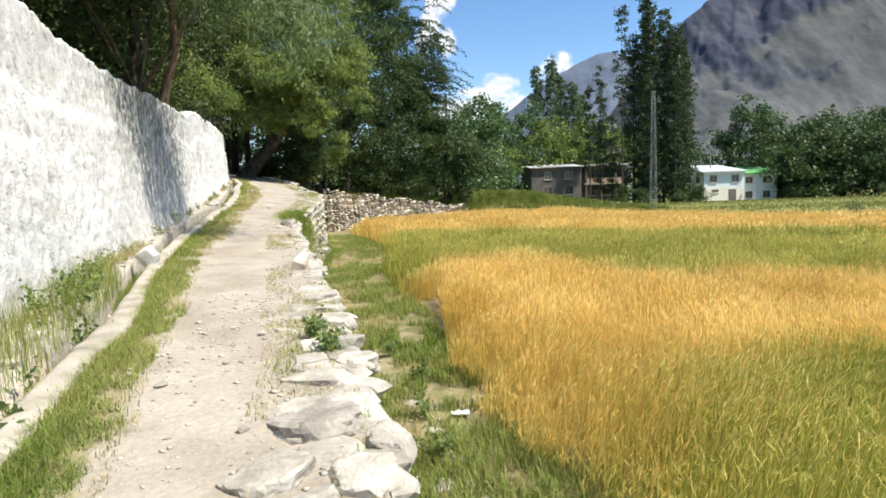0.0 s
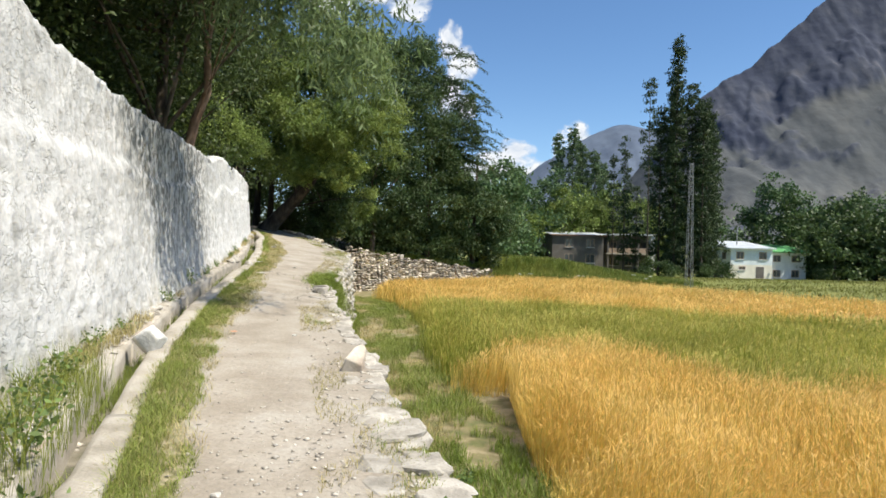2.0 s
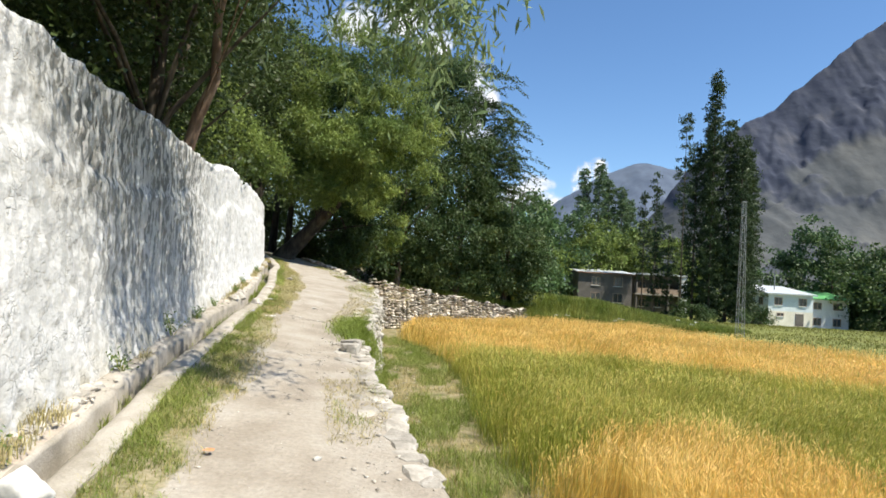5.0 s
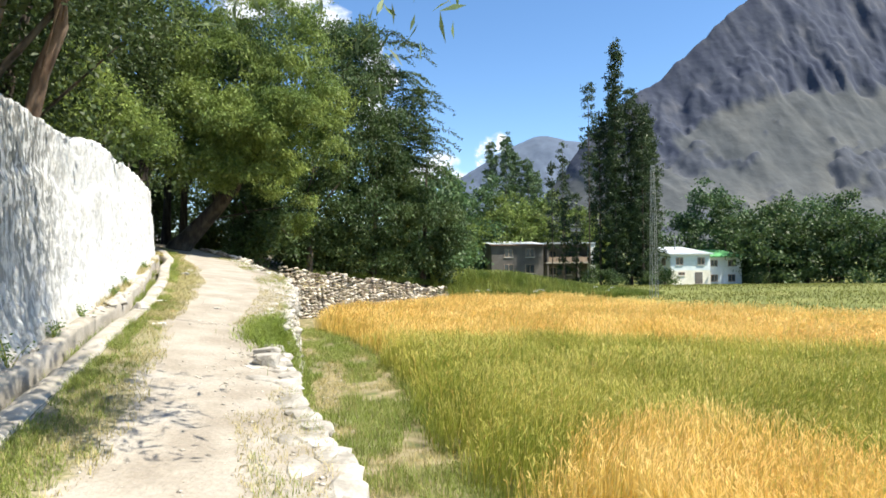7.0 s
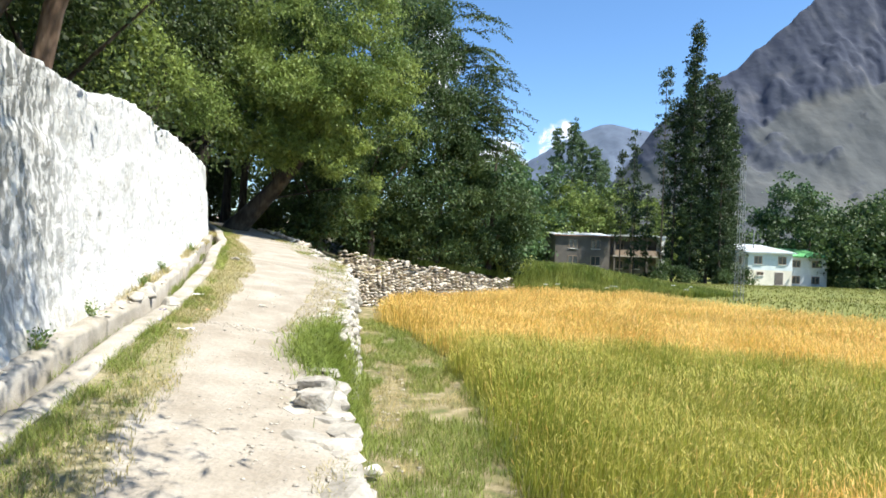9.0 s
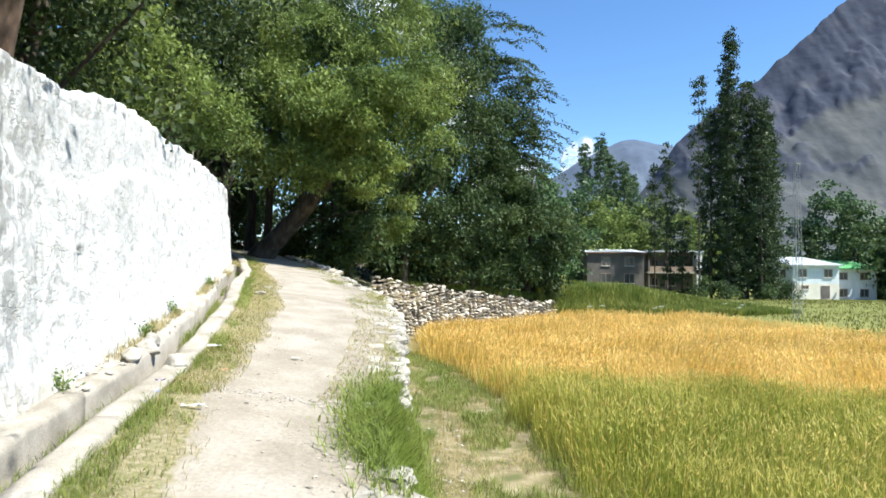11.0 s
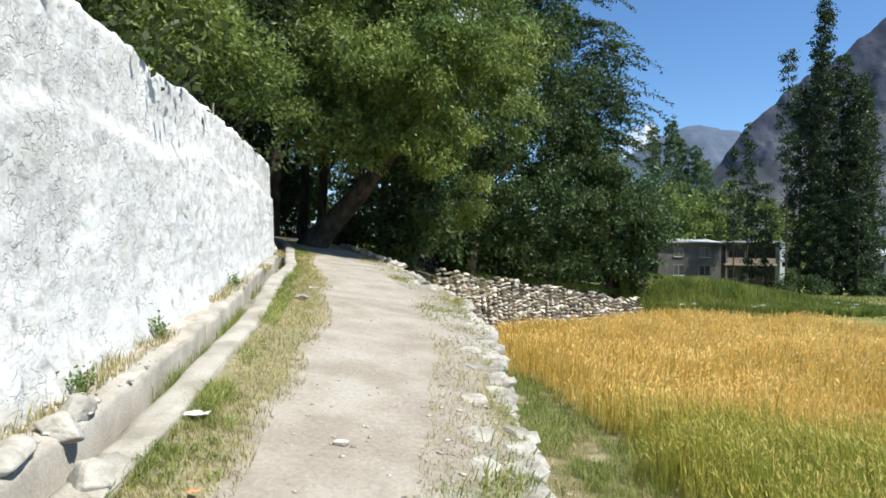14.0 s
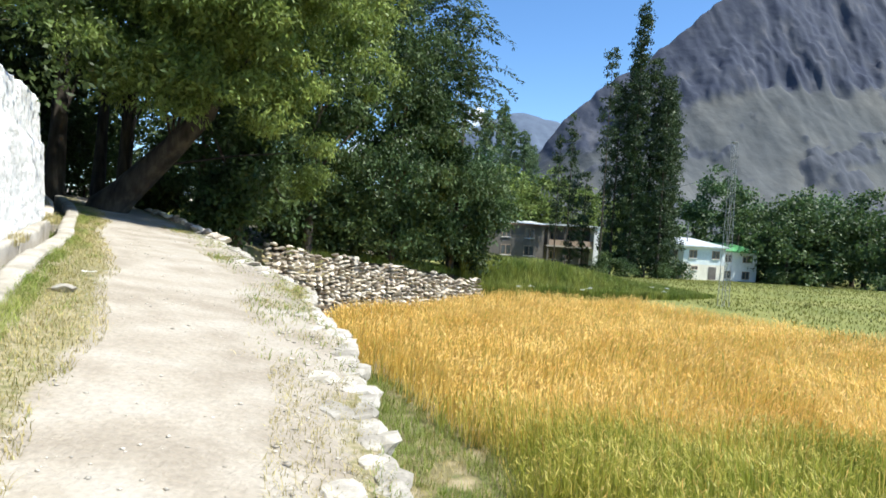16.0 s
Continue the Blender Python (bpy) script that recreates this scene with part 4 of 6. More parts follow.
# the big leaning willow at the bend: many overhanging lobes of light foliage
tree("leaning_willow", "large old willow, thick dark trunk leaning over the path", [(-11.9, 38.2, gz(-11.9, 38.2), 0.48), (-11.5, 38.1, 2.95, 0.42), (-10.9, 38.0, 3.6, 0.38), (-10.2, 37.8, 4.3, 0.33), (-9.2, 37.4, 5.3, 0.25), (-8.4, 37.0, 7.0, 0.18), (-8.0, 37.0, 9.5, 0.1)],
     [(-9.4, 36.0, 7.2, 1.3, 1.1, 0.9, 230), (-8.2, 35.3, 5.9, 1.2, 1.0, 0.75, 230), (-7.4, 35.6, 5.0, 0.7, 0.7, 0.5, 80), (-6.4, 36.0, 5.6, 0.7, 0.7, 0.6, 80), (-10.9, 35.9, 6.9, 1.2, 1.2, 1.0, 200), (-9.9, 36.2, 8.9, 1.4, 1.2, 1.0, 240), (-8.0, 36.0, 8.4, 1.3, 1.2, 1.0, 230), (-6.4, 36.5, 7.6, 1.3, 1.2, 1.1, 210), (-5.0, 37.2, 7.4, 1.0, 1.0, 1.0, 140), (-5.2, 37.4, 9.4, 1.2, 1.2, 1.0, 170), (-7.0, 36.8, 10.3, 1.5, 1.4, 1.1, 240), (-9.2, 36.8, 11.0, 1.6, 1.4, 1.1, 240), (-11.5, 37.2, 10.0, 1.5, 1.4, 1.2, 200), (-6.2, 37.4, 12.4, 1.6, 1.4, 1.2, 190), (-8.4, 37.6, 13.4, 1.8, 1.5, 1.2, 190), (-11.0, 37.8, 13.2, 1.8, 1.5, 1.3, 170), (-12.4, 36.6, 7.8, 1.0, 1.0, 0.9, 120), (-6.0, 38.6, 4.2, 0.9, 0.9, 1.0, 100), (-8.2, 37.0, 7.0, 1.0, 0.9, 0.7, 150), (-7.2, 37.0, 8.9, 1.1, 1.0, 0.9, 150), (-9.6, 35.2, 6.2, 0.8, 0.7, 0.5, 110), (-6.9, 35.2, 6.6, 0.7, 0.7, 0.5, 90), (-9.3, 36.8, 6.4, 1.0, 0.8, 0.5, 190), (-9.9, 36.6, 5.7, 0.6, 0.6, 0.35, 90), (-9.0, 36.9, 7.7, 2.0, 1.4, 0.7, 260), (-9.7, 35.7, 5.6, 0.9, 0.7, 0.5, 120), (-10.5, 36.0, 6.2, 0.9, 0.8, 0.5, 110), (-11.3, 36.4, 5.6, 0.8, 0.7, 0.5, 90), (-7.8, 34.7, 7.6, 1.3, 0.9, 0.6, 300), (-6.7, 34.7, 8.4, 1.2, 0.9, 0.6, 260), (-8.9, 35.1, 7.5, 1.2, 0.9, 0.6, 240), (-9.6, 35.7, 8.7, 1.4, 1.0, 0.7, 260), (-9.6, 37.2, 6.6, 1.3, 0.9, 0.5, 240)],
     M_SHADEBARK, M_LEAF_WILLOW, leaf=0.15, width=0.34, per=23, spread=0.14, droop=1.1, seed=51, limbs=16, limb_max=0.05, tuft=13)
# dark trees that stand along the terrace and hang down to it
DARK = [(-6.8, 45.0, 52, [(-7.2, 45.4, 3.0, 1.4, 1.1, 1.3, 200), (-5.6, 46.4, 3.0, 1.4, 1.1, 1.5, 210), (-6.4, 44.6, 5.4, 1.9, 1.5, 1.5, 260), (-5.8, 45.0, 8.2, 2.1, 1.7, 1.6, 270), (-5.6, 45.4, 11.4, 2.3, 2.0, 1.8, 270), (-6.6, 44.8, 14.4, 2.3, 2.0, 1.6, 210), (-4.2, 46.4, 14.2, 2.1, 1.8, 1.5, 190)]),
        (-3.2, 48.4, 53, [(-4.3, 47.4, 2.6, 1.4, 1.1, 1.3, 210), (-2.6, 48.8, 2.5, 1.5, 1.1, 1.3, 220), (-3.6, 47.0, 5.0, 2.0, 1.6, 1.5, 270), (-3.4, 47.2, 7.8, 2.2, 1.8, 1.6, 270), (-3.2, 47.4, 10.6, 2.0, 1.8, 1.5, 220)]),
        (0.2, 51.8, 54, [(-0.9, 50.2, 2.2, 1.4, 1.1, 1.2, 200), (0.8, 51.4, 2.4, 1.4, 1.1, 1.2, 200), (-0.6, 49.4, 4.8, 1.9, 1.5, 1.4, 260), (-1.8, 49.2, 7.2, 1.7, 1.5, 1.3, 230), (1.2, 50.6, 5.0, 1.4, 1.2, 1.1, 190), (2.4, 51.8, 3.4, 1.1, 1.0, 1.3, 170), (-0.5, 50.0, 6.2, 1.1, 1.0, 0.8, 120)]),
        (-8.9, 41.0, 56, [(-8.3, 39.6, 4.3, 0.9, 0.8, 0.9, 150), (-8.6, 39.9, 6.0, 1.3, 1.1, 1.1, 190), (-8.9, 40.4, 3.2, 0.9, 0.9, 0.9, 130), (-9.6, 41.0, 7.4, 1.4, 1.2, 1.2, 160), (-7.8, 41.6, 3.2, 0.9, 0.8, 0.9, 120)]),
        (-10.8, 44.0, 55, [(-10.2, 42.8, 4.6, 1.9, 1.6, 1.4, 220), (-9.0, 42.6, 6.6, 1.8, 1.6, 1.5, 230), (-9.8, 43.5, 9.4, 2.3, 2.0, 2.0, 280), (-9.0, 43.5, 13.0, 2.6, 2.2, 2.2, 260), (-8.6, 40.0, 11.4, 1.8, 1.5, 1.0, 200), (-10.2, 41.0, 12.6, 2.0, 1.6, 1.0, 200)])]
for x, y, sd, blobs in DARK:
    tree("dark_tree", "dense dark-green tree with boughs hanging to the ground", straight(x, y, 9.0, 0.2, (0.3, -0.3)), blobs, M_BARK, M_LEAF_DARK, leaf=0.19, width=0.45, per=24, spread=0.2, droop=1.0, seed=sd, limbs=8, group="dark trees on the terrace", tuft=9)
# the feathery tree whose fronds stand against the sky
tree("feathery_tree", "tall tree with feathery fronds against the sky", straight(-3.6, 49.6, 14.5, 0.2, (0.5, 0.3)), [(-2.3, 49.0, 10.8, 1.4, 1.3, 1.2, 130), (-3.3, 49.0, 13.8, 1.8, 1.5, 1.6, 170), (-1.6, 48.8, 8.8, 1.2, 1.1, 0.9, 100), (-4.2, 49.0, 16.4, 1.8, 1.5, 1.2, 130), (-0.6, 49.2, 12.4, 0.9, 0.9, 0.9, 50), (-0.2, 49.2, 10.2, 0.8, 0.8, 0.8, 40)], M_BARK, M_LEAF_DARK, leaf=0.2, width=0.34, per=40, spread=0.11, droop=0.4, seed=61, limbs=18, strand=1.15, limb_max=0.04)


def frond_tree_fringe():
    """Long arched fronds with paired leaflets on the sunny side of the feathery tree."""
    root = bpy.data.objects["feathery_tree"]
    org = np.array(root.matrix_world.translation)
    r = np.random.default_rng(66)
    for k in range(76):
        base = np.array([r.uniform(-2.3, 0.1), r.uniform(48.0, 49.4), r.choice([r.uniform(7.4, 11.0), r.uniform(7.4, 16.5)])]) - org
        base[0] -= max(0.0, (base[2] + org[2] - 12) * 0.35)
        way = unit(np.array([[1.0, r.uniform(-0.7, 0.2), r.uniform(0.0, 0.5)]]))[0]
        L = r.uniform(1.2, 2.6)
        t = np.linspace(0, 1, 26)
        spine = base + way * (t * L)[:, None] + np.array([0, 0, -0.55]) * (t ** 2.2 * L)[:, None]
        part("frond", tubes_mesh("frond", [[(*p, 0.018 * (1 - 0.8 * i / 6)) for i, p in enumerate(spine[::5])]], M_BARK, 4), parent=root)
        pos = np.repeat(spine, 3, 0) + r.normal(size=(78, 3)) * 0.05
        ax = unit(np.tile(way, (78, 1)) * 0.5 + r.normal(size=(78, 3)) * [0.5, 0.7, 0.4] + [0, 0, -0.5])
        ln = r.uniform(0.16, 0.3, 78)
        v, f = leaf_quads(pos, ax, ln, ln * 0.3)
        tagged(part("frond_leaves", np_mesh("frond_leaves", v, f, M_LEAF_DARK), parent=root), kind="stuff")


frond_tree_fringe()


def bush(x, y, hgt, rad, seed, mat, label, leaf=0.16, n=260, per=18):
    z0 = land_z(x, y)
    q = np.random.default_rng(seed)
    blobs = [(x + q.normal(0, rad * 0.35), y + q.normal(0, rad * 0.35), z0 + hgt * f, rad * w, rad * w, hgt * 0.24, n // 4) for f, w in ((0.2, 0.85), (0.4, 1.0), (0.62, 0.8), (0.82, 0.55))]
    return tree("bush", label, straight(x, y, z0 + hgt * 0.8, 0.05), blobs, M_BARK, mat, leaf=leaf, width=0.5, per=per, spread=0.22, droop=0.3, seed=seed, limbs=3, category="bush", group="undergrowth below the trees", limb_max=0.02)


for i, (x, y, h, r) in enumerate([(-9.4, 40.2, 2.2, 1.1), (-7.4, 45.6, 2.6, 1.5), (-5.0, 47.8, 2.6, 1.6), (-2.2, 50.2, 2.6, 1.6), (0.9, 52.6, 2.6, 1.5), (-12.4, 43.5, 1.3, 0.9), (-17.0, 49.5, 3.6, 2.0), (-19.5, 46.0, 4.5, 2.5), (-24, 44, 5, 3.0), (-17.5, 37.8, 4.0, 1.8), (-10.0, 48.5, 4.5, 2.5), (-6.5, 52, 4.5, 2.6), (-24, 50, 6, 4), (-16, 52, 6, 4), (-14.0, 31.0, 3.6, 1.6), (-11.6, 20.5, 3.6, 1.5), (-10.6, 16.0, 3.4, 1.4), (-9.8, 11.0, 3.4, 1.4), (-9.0, 7.0, 3.2, 1.4), (-13.4, 25.0, 3.8, 1.8)]):
    bush(x, y, h, r, 70 + i, M_LEAF_WOOD if i % 3 else M_LEAF_DARK, "leafy bush in the shade of the trees", leaf=0.13 if y < 26 else 0.2)


# the thick wood that closes the view beyond the bend
for i, (x, y, h, r) in enumerate([(-19, 51, 10, 3.6), (-25, 46, 10, 3.8), (-13.5, 55, 10, 3.6), (-31, 41, 10, 4.0), (-22, 57, 13, 4.5), (-36, 47, 13, 5.0), (-29, 54, 14, 5.0), (-17.5, 45.5, 7, 2.2)]):
    bush(x, y, h, r, 300 + i, M_LEAF_WOOD if i % 2 else M_LEAF_DARK, "tall leafy thicket deep in the wood", leaf=0.3, n=560, per=14)
# a lone dark shrub in the meadow
bush(24.2, 37.0, 1.0, 0.26, 320, M_LEAF_DARK, "small dark shrub standing alone in the meadow", leaf=0.08, n=80, per=14)


# ---- far trees, poplars ----
def far_tree(x, y, top, rad, seed, mat, label="leafy tree beyond the fields", bottom=0.3, n=200, leaf=0.48, name="far_tree", group="trees beyond the fields"):
    z0 = gz(x, y)
    q = np.random.default_rng(seed)
    hgt = top - z0
    blobs = []
    for k in range(6):
        f = (k + 0.5) / 6
        w = rad * math.sin(math.pi * (0.22 + 0.70 * f)) ** 0.8
        blobs.append((x + q.normal(0, rad * 0.22), y + q.normal(0, rad * 0.22), z0 + hgt * (bottom * 0.3 + (1 - bottom * 0.3) * f), w, w, hgt * 0.13, n // 6))
    return tree(name, label, straight(x, y, z0 + hgt * 0.7, max(0.12, rad * 0.07)), blobs, M_BARK, mat, leaf=leaf, width=0.75, per=20, spread=leaf * 1.25, droop=0.3, seed=seed, limbs=0, group=group, sides=5, tuft=5)


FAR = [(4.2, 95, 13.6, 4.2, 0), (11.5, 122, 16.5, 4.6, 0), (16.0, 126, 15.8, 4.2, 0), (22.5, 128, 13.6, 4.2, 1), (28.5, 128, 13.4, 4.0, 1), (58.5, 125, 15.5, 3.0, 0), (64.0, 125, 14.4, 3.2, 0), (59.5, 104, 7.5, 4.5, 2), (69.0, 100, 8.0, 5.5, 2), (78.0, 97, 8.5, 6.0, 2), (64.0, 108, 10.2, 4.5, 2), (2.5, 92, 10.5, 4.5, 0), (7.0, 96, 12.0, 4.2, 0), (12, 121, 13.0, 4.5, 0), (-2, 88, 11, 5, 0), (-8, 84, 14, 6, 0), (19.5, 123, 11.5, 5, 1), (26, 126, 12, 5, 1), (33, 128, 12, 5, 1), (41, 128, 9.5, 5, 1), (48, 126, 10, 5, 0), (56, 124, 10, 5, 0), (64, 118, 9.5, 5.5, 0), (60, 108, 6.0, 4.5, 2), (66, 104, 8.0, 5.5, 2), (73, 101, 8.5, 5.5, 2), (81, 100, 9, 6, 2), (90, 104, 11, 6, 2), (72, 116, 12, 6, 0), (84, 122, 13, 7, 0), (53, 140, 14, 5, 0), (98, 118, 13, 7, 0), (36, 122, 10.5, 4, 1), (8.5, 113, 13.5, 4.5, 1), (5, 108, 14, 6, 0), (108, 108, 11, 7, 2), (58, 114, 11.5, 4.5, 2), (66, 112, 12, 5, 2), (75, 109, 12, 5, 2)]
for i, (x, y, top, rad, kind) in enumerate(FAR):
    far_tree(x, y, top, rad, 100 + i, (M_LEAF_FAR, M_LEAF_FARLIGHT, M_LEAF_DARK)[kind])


def poplar(x, y, top, rad, seed, bare=0.05, n=150, leaf=0.26, label="tall slender poplar beside the houses", mat=M_LEAF_POPLAR):
    z0 = gz(x, y)
    q = np.random.default_rng(seed)
    hgt = top - z0
    blobs = []
    steps = max(8, int(hgt / 1.3))
    for k in range(steps):
        f = (k + 0.5) / steps
        g = max(0.0, (f - bare) / (1 - bare))
        if f < bare:
            continue
        w = rad * (0.3 + 0.9 * math.sin(math.pi * min(1, 0.28 + 0.70 * g)) ** 0.7) * q.uniform(0.88, 1.08)
        blobs.append((x + q.normal(0, rad * 0.08), y + q.normal(0, rad * 0.08), z0 + hgt * f, w, w, hgt / steps * 1.3, max(6, int(n / steps))))
    return tree("tall_poplar", label, straight(x, y, z0 + hgt * 0.96, max(0.12, rad * 0.12)), blobs, M_BARK, mat, leaf=leaf, width=0.7, per=38, spread=0.26, droop=-1.6, seed=seed, limbs=0, group="poplars by the houses", sides=5)


for i, (x, y, top, rad, bare, n) in enumerate([(32.6, 100, 34.2, 1.35, 0.03, 480), (35.4, 101, 27.2, 2.0, 0.02, 460), (38.0, 101.5, 24.0, 1.9, 0.02, 420), (30.9, 102, 23.5, 1.7, 0.03, 340), (33.4, 103, 27.6, 1.9, 0.03, 360), (39.4, 103, 20.5, 1.6, 0.03, 260), (36.6, 99.5, 24.5, 1.8, 0.03, 320)]):
    poplar(x, y, top, rad, 200 + i, bare, n)
for i, (x, y, top, rad, bare, n) in enumerate([(28.5, 100, 28.8, 1.05, 0.5, 90), (28.3, 113, 21.6, 0.9, 0.45, 60), (26.4, 113, 18.5, 0.75, 0.35, 45), (29.0, 108, 12.0, 1.1, 0.1, 60), (26.5, 106, 11.0, 1.0, 0.1, 60)]):
    poplar(x, y, top, rad, 220 + i, bare, n, label="thin poplar with a bare trunk and tufted top")
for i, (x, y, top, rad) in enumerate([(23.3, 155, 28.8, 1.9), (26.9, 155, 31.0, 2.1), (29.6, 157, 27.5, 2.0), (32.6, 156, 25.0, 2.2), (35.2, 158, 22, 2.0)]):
    poplar(x, y, top, rad, 230 + i, 0.03, 330, leaf=0.36, label="poplar in a far row against the hills", mat=M_LEAF_HAZEPOPLAR)


for i, (x, y, h, r) in enumerate([(28.2, 98.5, 3.0, 1.4), (30.8, 97.6, 2.4, 1.3), (40.4, 99.5, 2.6, 1.5), (36.6, 97.8, 2.0, 1.3), (57.5, 103.0, 2.6, 1.8)]):
    bush(x, y, h, r, 250 + i, M_LEAF_DARK, "low shrub at the foot of the poplars", leaf=0.24, n=120, per=16)


# ---- houses ----
def window(parent, x, z, w, h, y, face="front", frame_mat=M_FRAME):
    """A window let into a wall face: frame, two panes, sill."""
    win = new("window")
    win.parent = parent
    m = Matrix.Translation((x, y, z)) if face == "front" else Matrix.Translation((y, x, z)) @ pose(0, 0, 0, 0, 0, -90)
    win.matrix_basis = m
    bm = bmesh.new()
    t = 0.09
    for a in ((-w / 2, -0.06, 0, -w / 2 + t, 0.05, h), (w / 2 - t, -0.06, 0, w / 2, 0.05, h), (-w / 2 + t, -0.06, 0, w / 2 - t, 0.05, t), (-w / 2 + t, -0.06, h - t, w / 2 - t, 0.05, h), (-t / 2, -0.055, t, t / 2, 0.05, h - t)):
        box(bm, *a)
    part("frame", bm, frame_mat, win)
    for sx in (-1, 1):
        part("pane", boxed(min(sx * t / 2, sx * (w / 2 - t)), -0.02, t, max(sx * t / 2, sx * (w / 2 - t)), 0.03, h - t), M_WINDOWDARK, win)
    part("sill", boxed(-w / 2 - 0.08, -0.14, -0.08, w / 2 + 0.08, 0.02, -0.003), M_WHITEHOUSE, win)


def storey(parent, name, x0, x1, y0, y1, z0, z1, mat):
    return part(name, boxed(x0, y0, z0, x1, y1, z1), mat, parent)


def shed_roof(parent, x0, x1, y0, y1, z_front, z_back, mat, thick=0.16, fascia=None):
    """A corrugated sheet roof rising to the back."""
    n = int((x1 - x0) / 0.3)
    xs = np.linspace(x0, x1, n * 2 + 1)
    up = 0.05 * (np.arange(n * 2 + 1) % 2)
    v = []
    for y, z in ((y0, z_front), (y1, z_back)):
        v += [(x, y, z + u) for x, u in zip(xs, up)]
    k = len(xs)
    f = [(i, i + 1, k + i + 1, k + i) for i in range(k - 1)]
    part("roof_sheet", np_mesh("roof_sheet", v, f, mat), parent=parent)
    part("fascia", boxed(x0 + 0.02, y0 + 0.02, z_front - thick, x1 - 0.02, y0 + 0.12, z_front - 0.004), fascia or mat, parent)


def wedge(x0, x1, y0, y1, z0, zf, zb):
    """The wall under a shed roof."""
    bm = bmesh.new()
    v = [bm.verts.new(p) for p in ((x0, y0, z0), (x1, y0, z0), (x1, y1, z0), (x0, y1, z0), (x0, y0, zf), (x1, y0, zf), (x1, y1, zb), (x0, y1, zb))]
    for f in ((0, 1, 5, 4), (1, 2, 6, 5), (2, 3, 7, 6), (3, 0, 4, 7), (4, 5, 6, 7), (3, 2, 1, 0)):
        bm.faces.new([v[i] for i in f])
    return bm


def white_house():
    h = thing("white_house", "two-storey house, pale blue above, cream below, tin roof", "house", at=(43.5, 105, -2.45), rz=3)
    part("lower_wall", boxed(0, 0, 0, 6.9, 9, 2.4), M_WALLPAINT_LOWER, h, "cream ground-floor wall")
    part("upper_wall", wedge(0.004, 6.896, 0.004, 8.996, 2.4, 5.0, 5.9), M_WALLPAINT_UPPER, h, "pale blue upper wall")
    shed_roof(h, -0.5, 7.3, -0.6, 9.5, 5.1, 6.35, M_SHEET)
    for x in (1.55, 5.3):
        window(h, x, 3.3, 1.25, 1.2, 0)
    window(h, 1.9, 1.6, 1.1, 0.55, 0)
    part("door", boxed(4.2, -0.05, 0.25, 5.5, 0.06, 2.1), M_GREYHOUSE, h, "grey door")
    part("step", boxed(4.0, -0.6, 0, 5.7, 0, 0.22), M_CONCRETE, h)
    for y, z, w, t in ((2.2, 3.2, 1.3, 1.2), (5.6, 3.2, 1.3, 1.2), (7.4, 3.2, 1.1, 1.2)):
        window(h, y, z, w, t, 0, "side")
    for y in (1.9, 5.4):
        part("garage_door", boxed(-0.05, y - 1.0, 0.02, 0.05, y + 1.0, 1.95), M_FRAME, h, "brown wooden door")
    bm = bmesh.new()
    bmesh.ops.create_cone(bm, segments=10, radius1=0.09, radius2=0.09, depth=3.4, cap_ends=True, matrix=Matrix.Translation((3.0, 4.0, 6.9)))
    part("stove_pipe", bm, M_STEEL, h, "thin metal stove pipe")


def green_house():
    h = thing("green_roofed_house", "white two-storey house with a green tin roof", "house", at=(50.9, 107, -2.5), rz=-4)
    part("wall", wedge(0, 5.6, 0, 8, 0, 4.6, 5.2), M_WHITEHOUSE, h)
    shed_roof(h, -0.3, 6.1, -0.7, 8.4, 4.7, 5.9, M_GREENROOF)
    for x in (1.0, 3.9):
        window(h, x, 3.0, 1.2, 1.1, 0)
        window(h, x, 0.5, 1.2, 1.2, 0)


def grey_house():
    h = thing("grey_house", "grey rendered two-storey house under dark trees", "house", at=(16.2, 115, -1.2), rz=2)
    part("wall", wedge(0, 9.2, 0, 9, 0, 5.6, 6.0), M_GREYHOUSE, h)
    shed_roof(h, -0.3, 9.6, -0.5, 9.4, 5.7, 6.5, M_SHEET, fascia=M_RUSTROOF)
    for x in (3.0, 6.8):
        window(h, x, 3.5, 1.5, 1.5, 0)
        window(h, x, 0.7, 1.7, 1.6, 0)


def balcony_house():
    h = thing("balcony_house", "unfinished brown house with an open balcony and white pillar", "house", at=(26.2, 116, -1.6), rz=2)
    part("wall", boxed(0, 1.6, 0, 8.6, 9, 6.2), M_GREYHOUSE, h)
    part("floor_slab", boxed(-0.1, 0, 2.75, 8.7, 1.6, 3.0), M_CONCRETE, h)
    part("roof_slab", boxed(-0.3, -0.3, 6.2, 8.9, 9.2, 6.45), M_SHEET, h)
    for x in (0.1, 2.9, 5.6):
        part("post", boxed(x, 0.1, 0, x + 0.25, 0.35, 2.75), M_GREYHOUSE, h)
        part("post", boxed(x, 0.1, 3.0, x + 0.25, 0.35, 6.2), M_GREYHOUSE, h)
    part("pillar", boxed(7.9, -0.12, 0, 8.75, 1.55, 6.19), M_WHITEHOUSE, h, "white plastered pillar")
    part("railing", boxed(0.36, 0.15, 3.0, 7.85, 0.22, 3.9), M_FRAME, h)
    for x in (1.6, 4.4):
        window(h, x, 3.6, 1.2, 1.4, 1.6)
        window(h, x, 0.7, 1.2, 1.4, 1.6)


white_house()
green_house()
grey_house()
balcony_house()


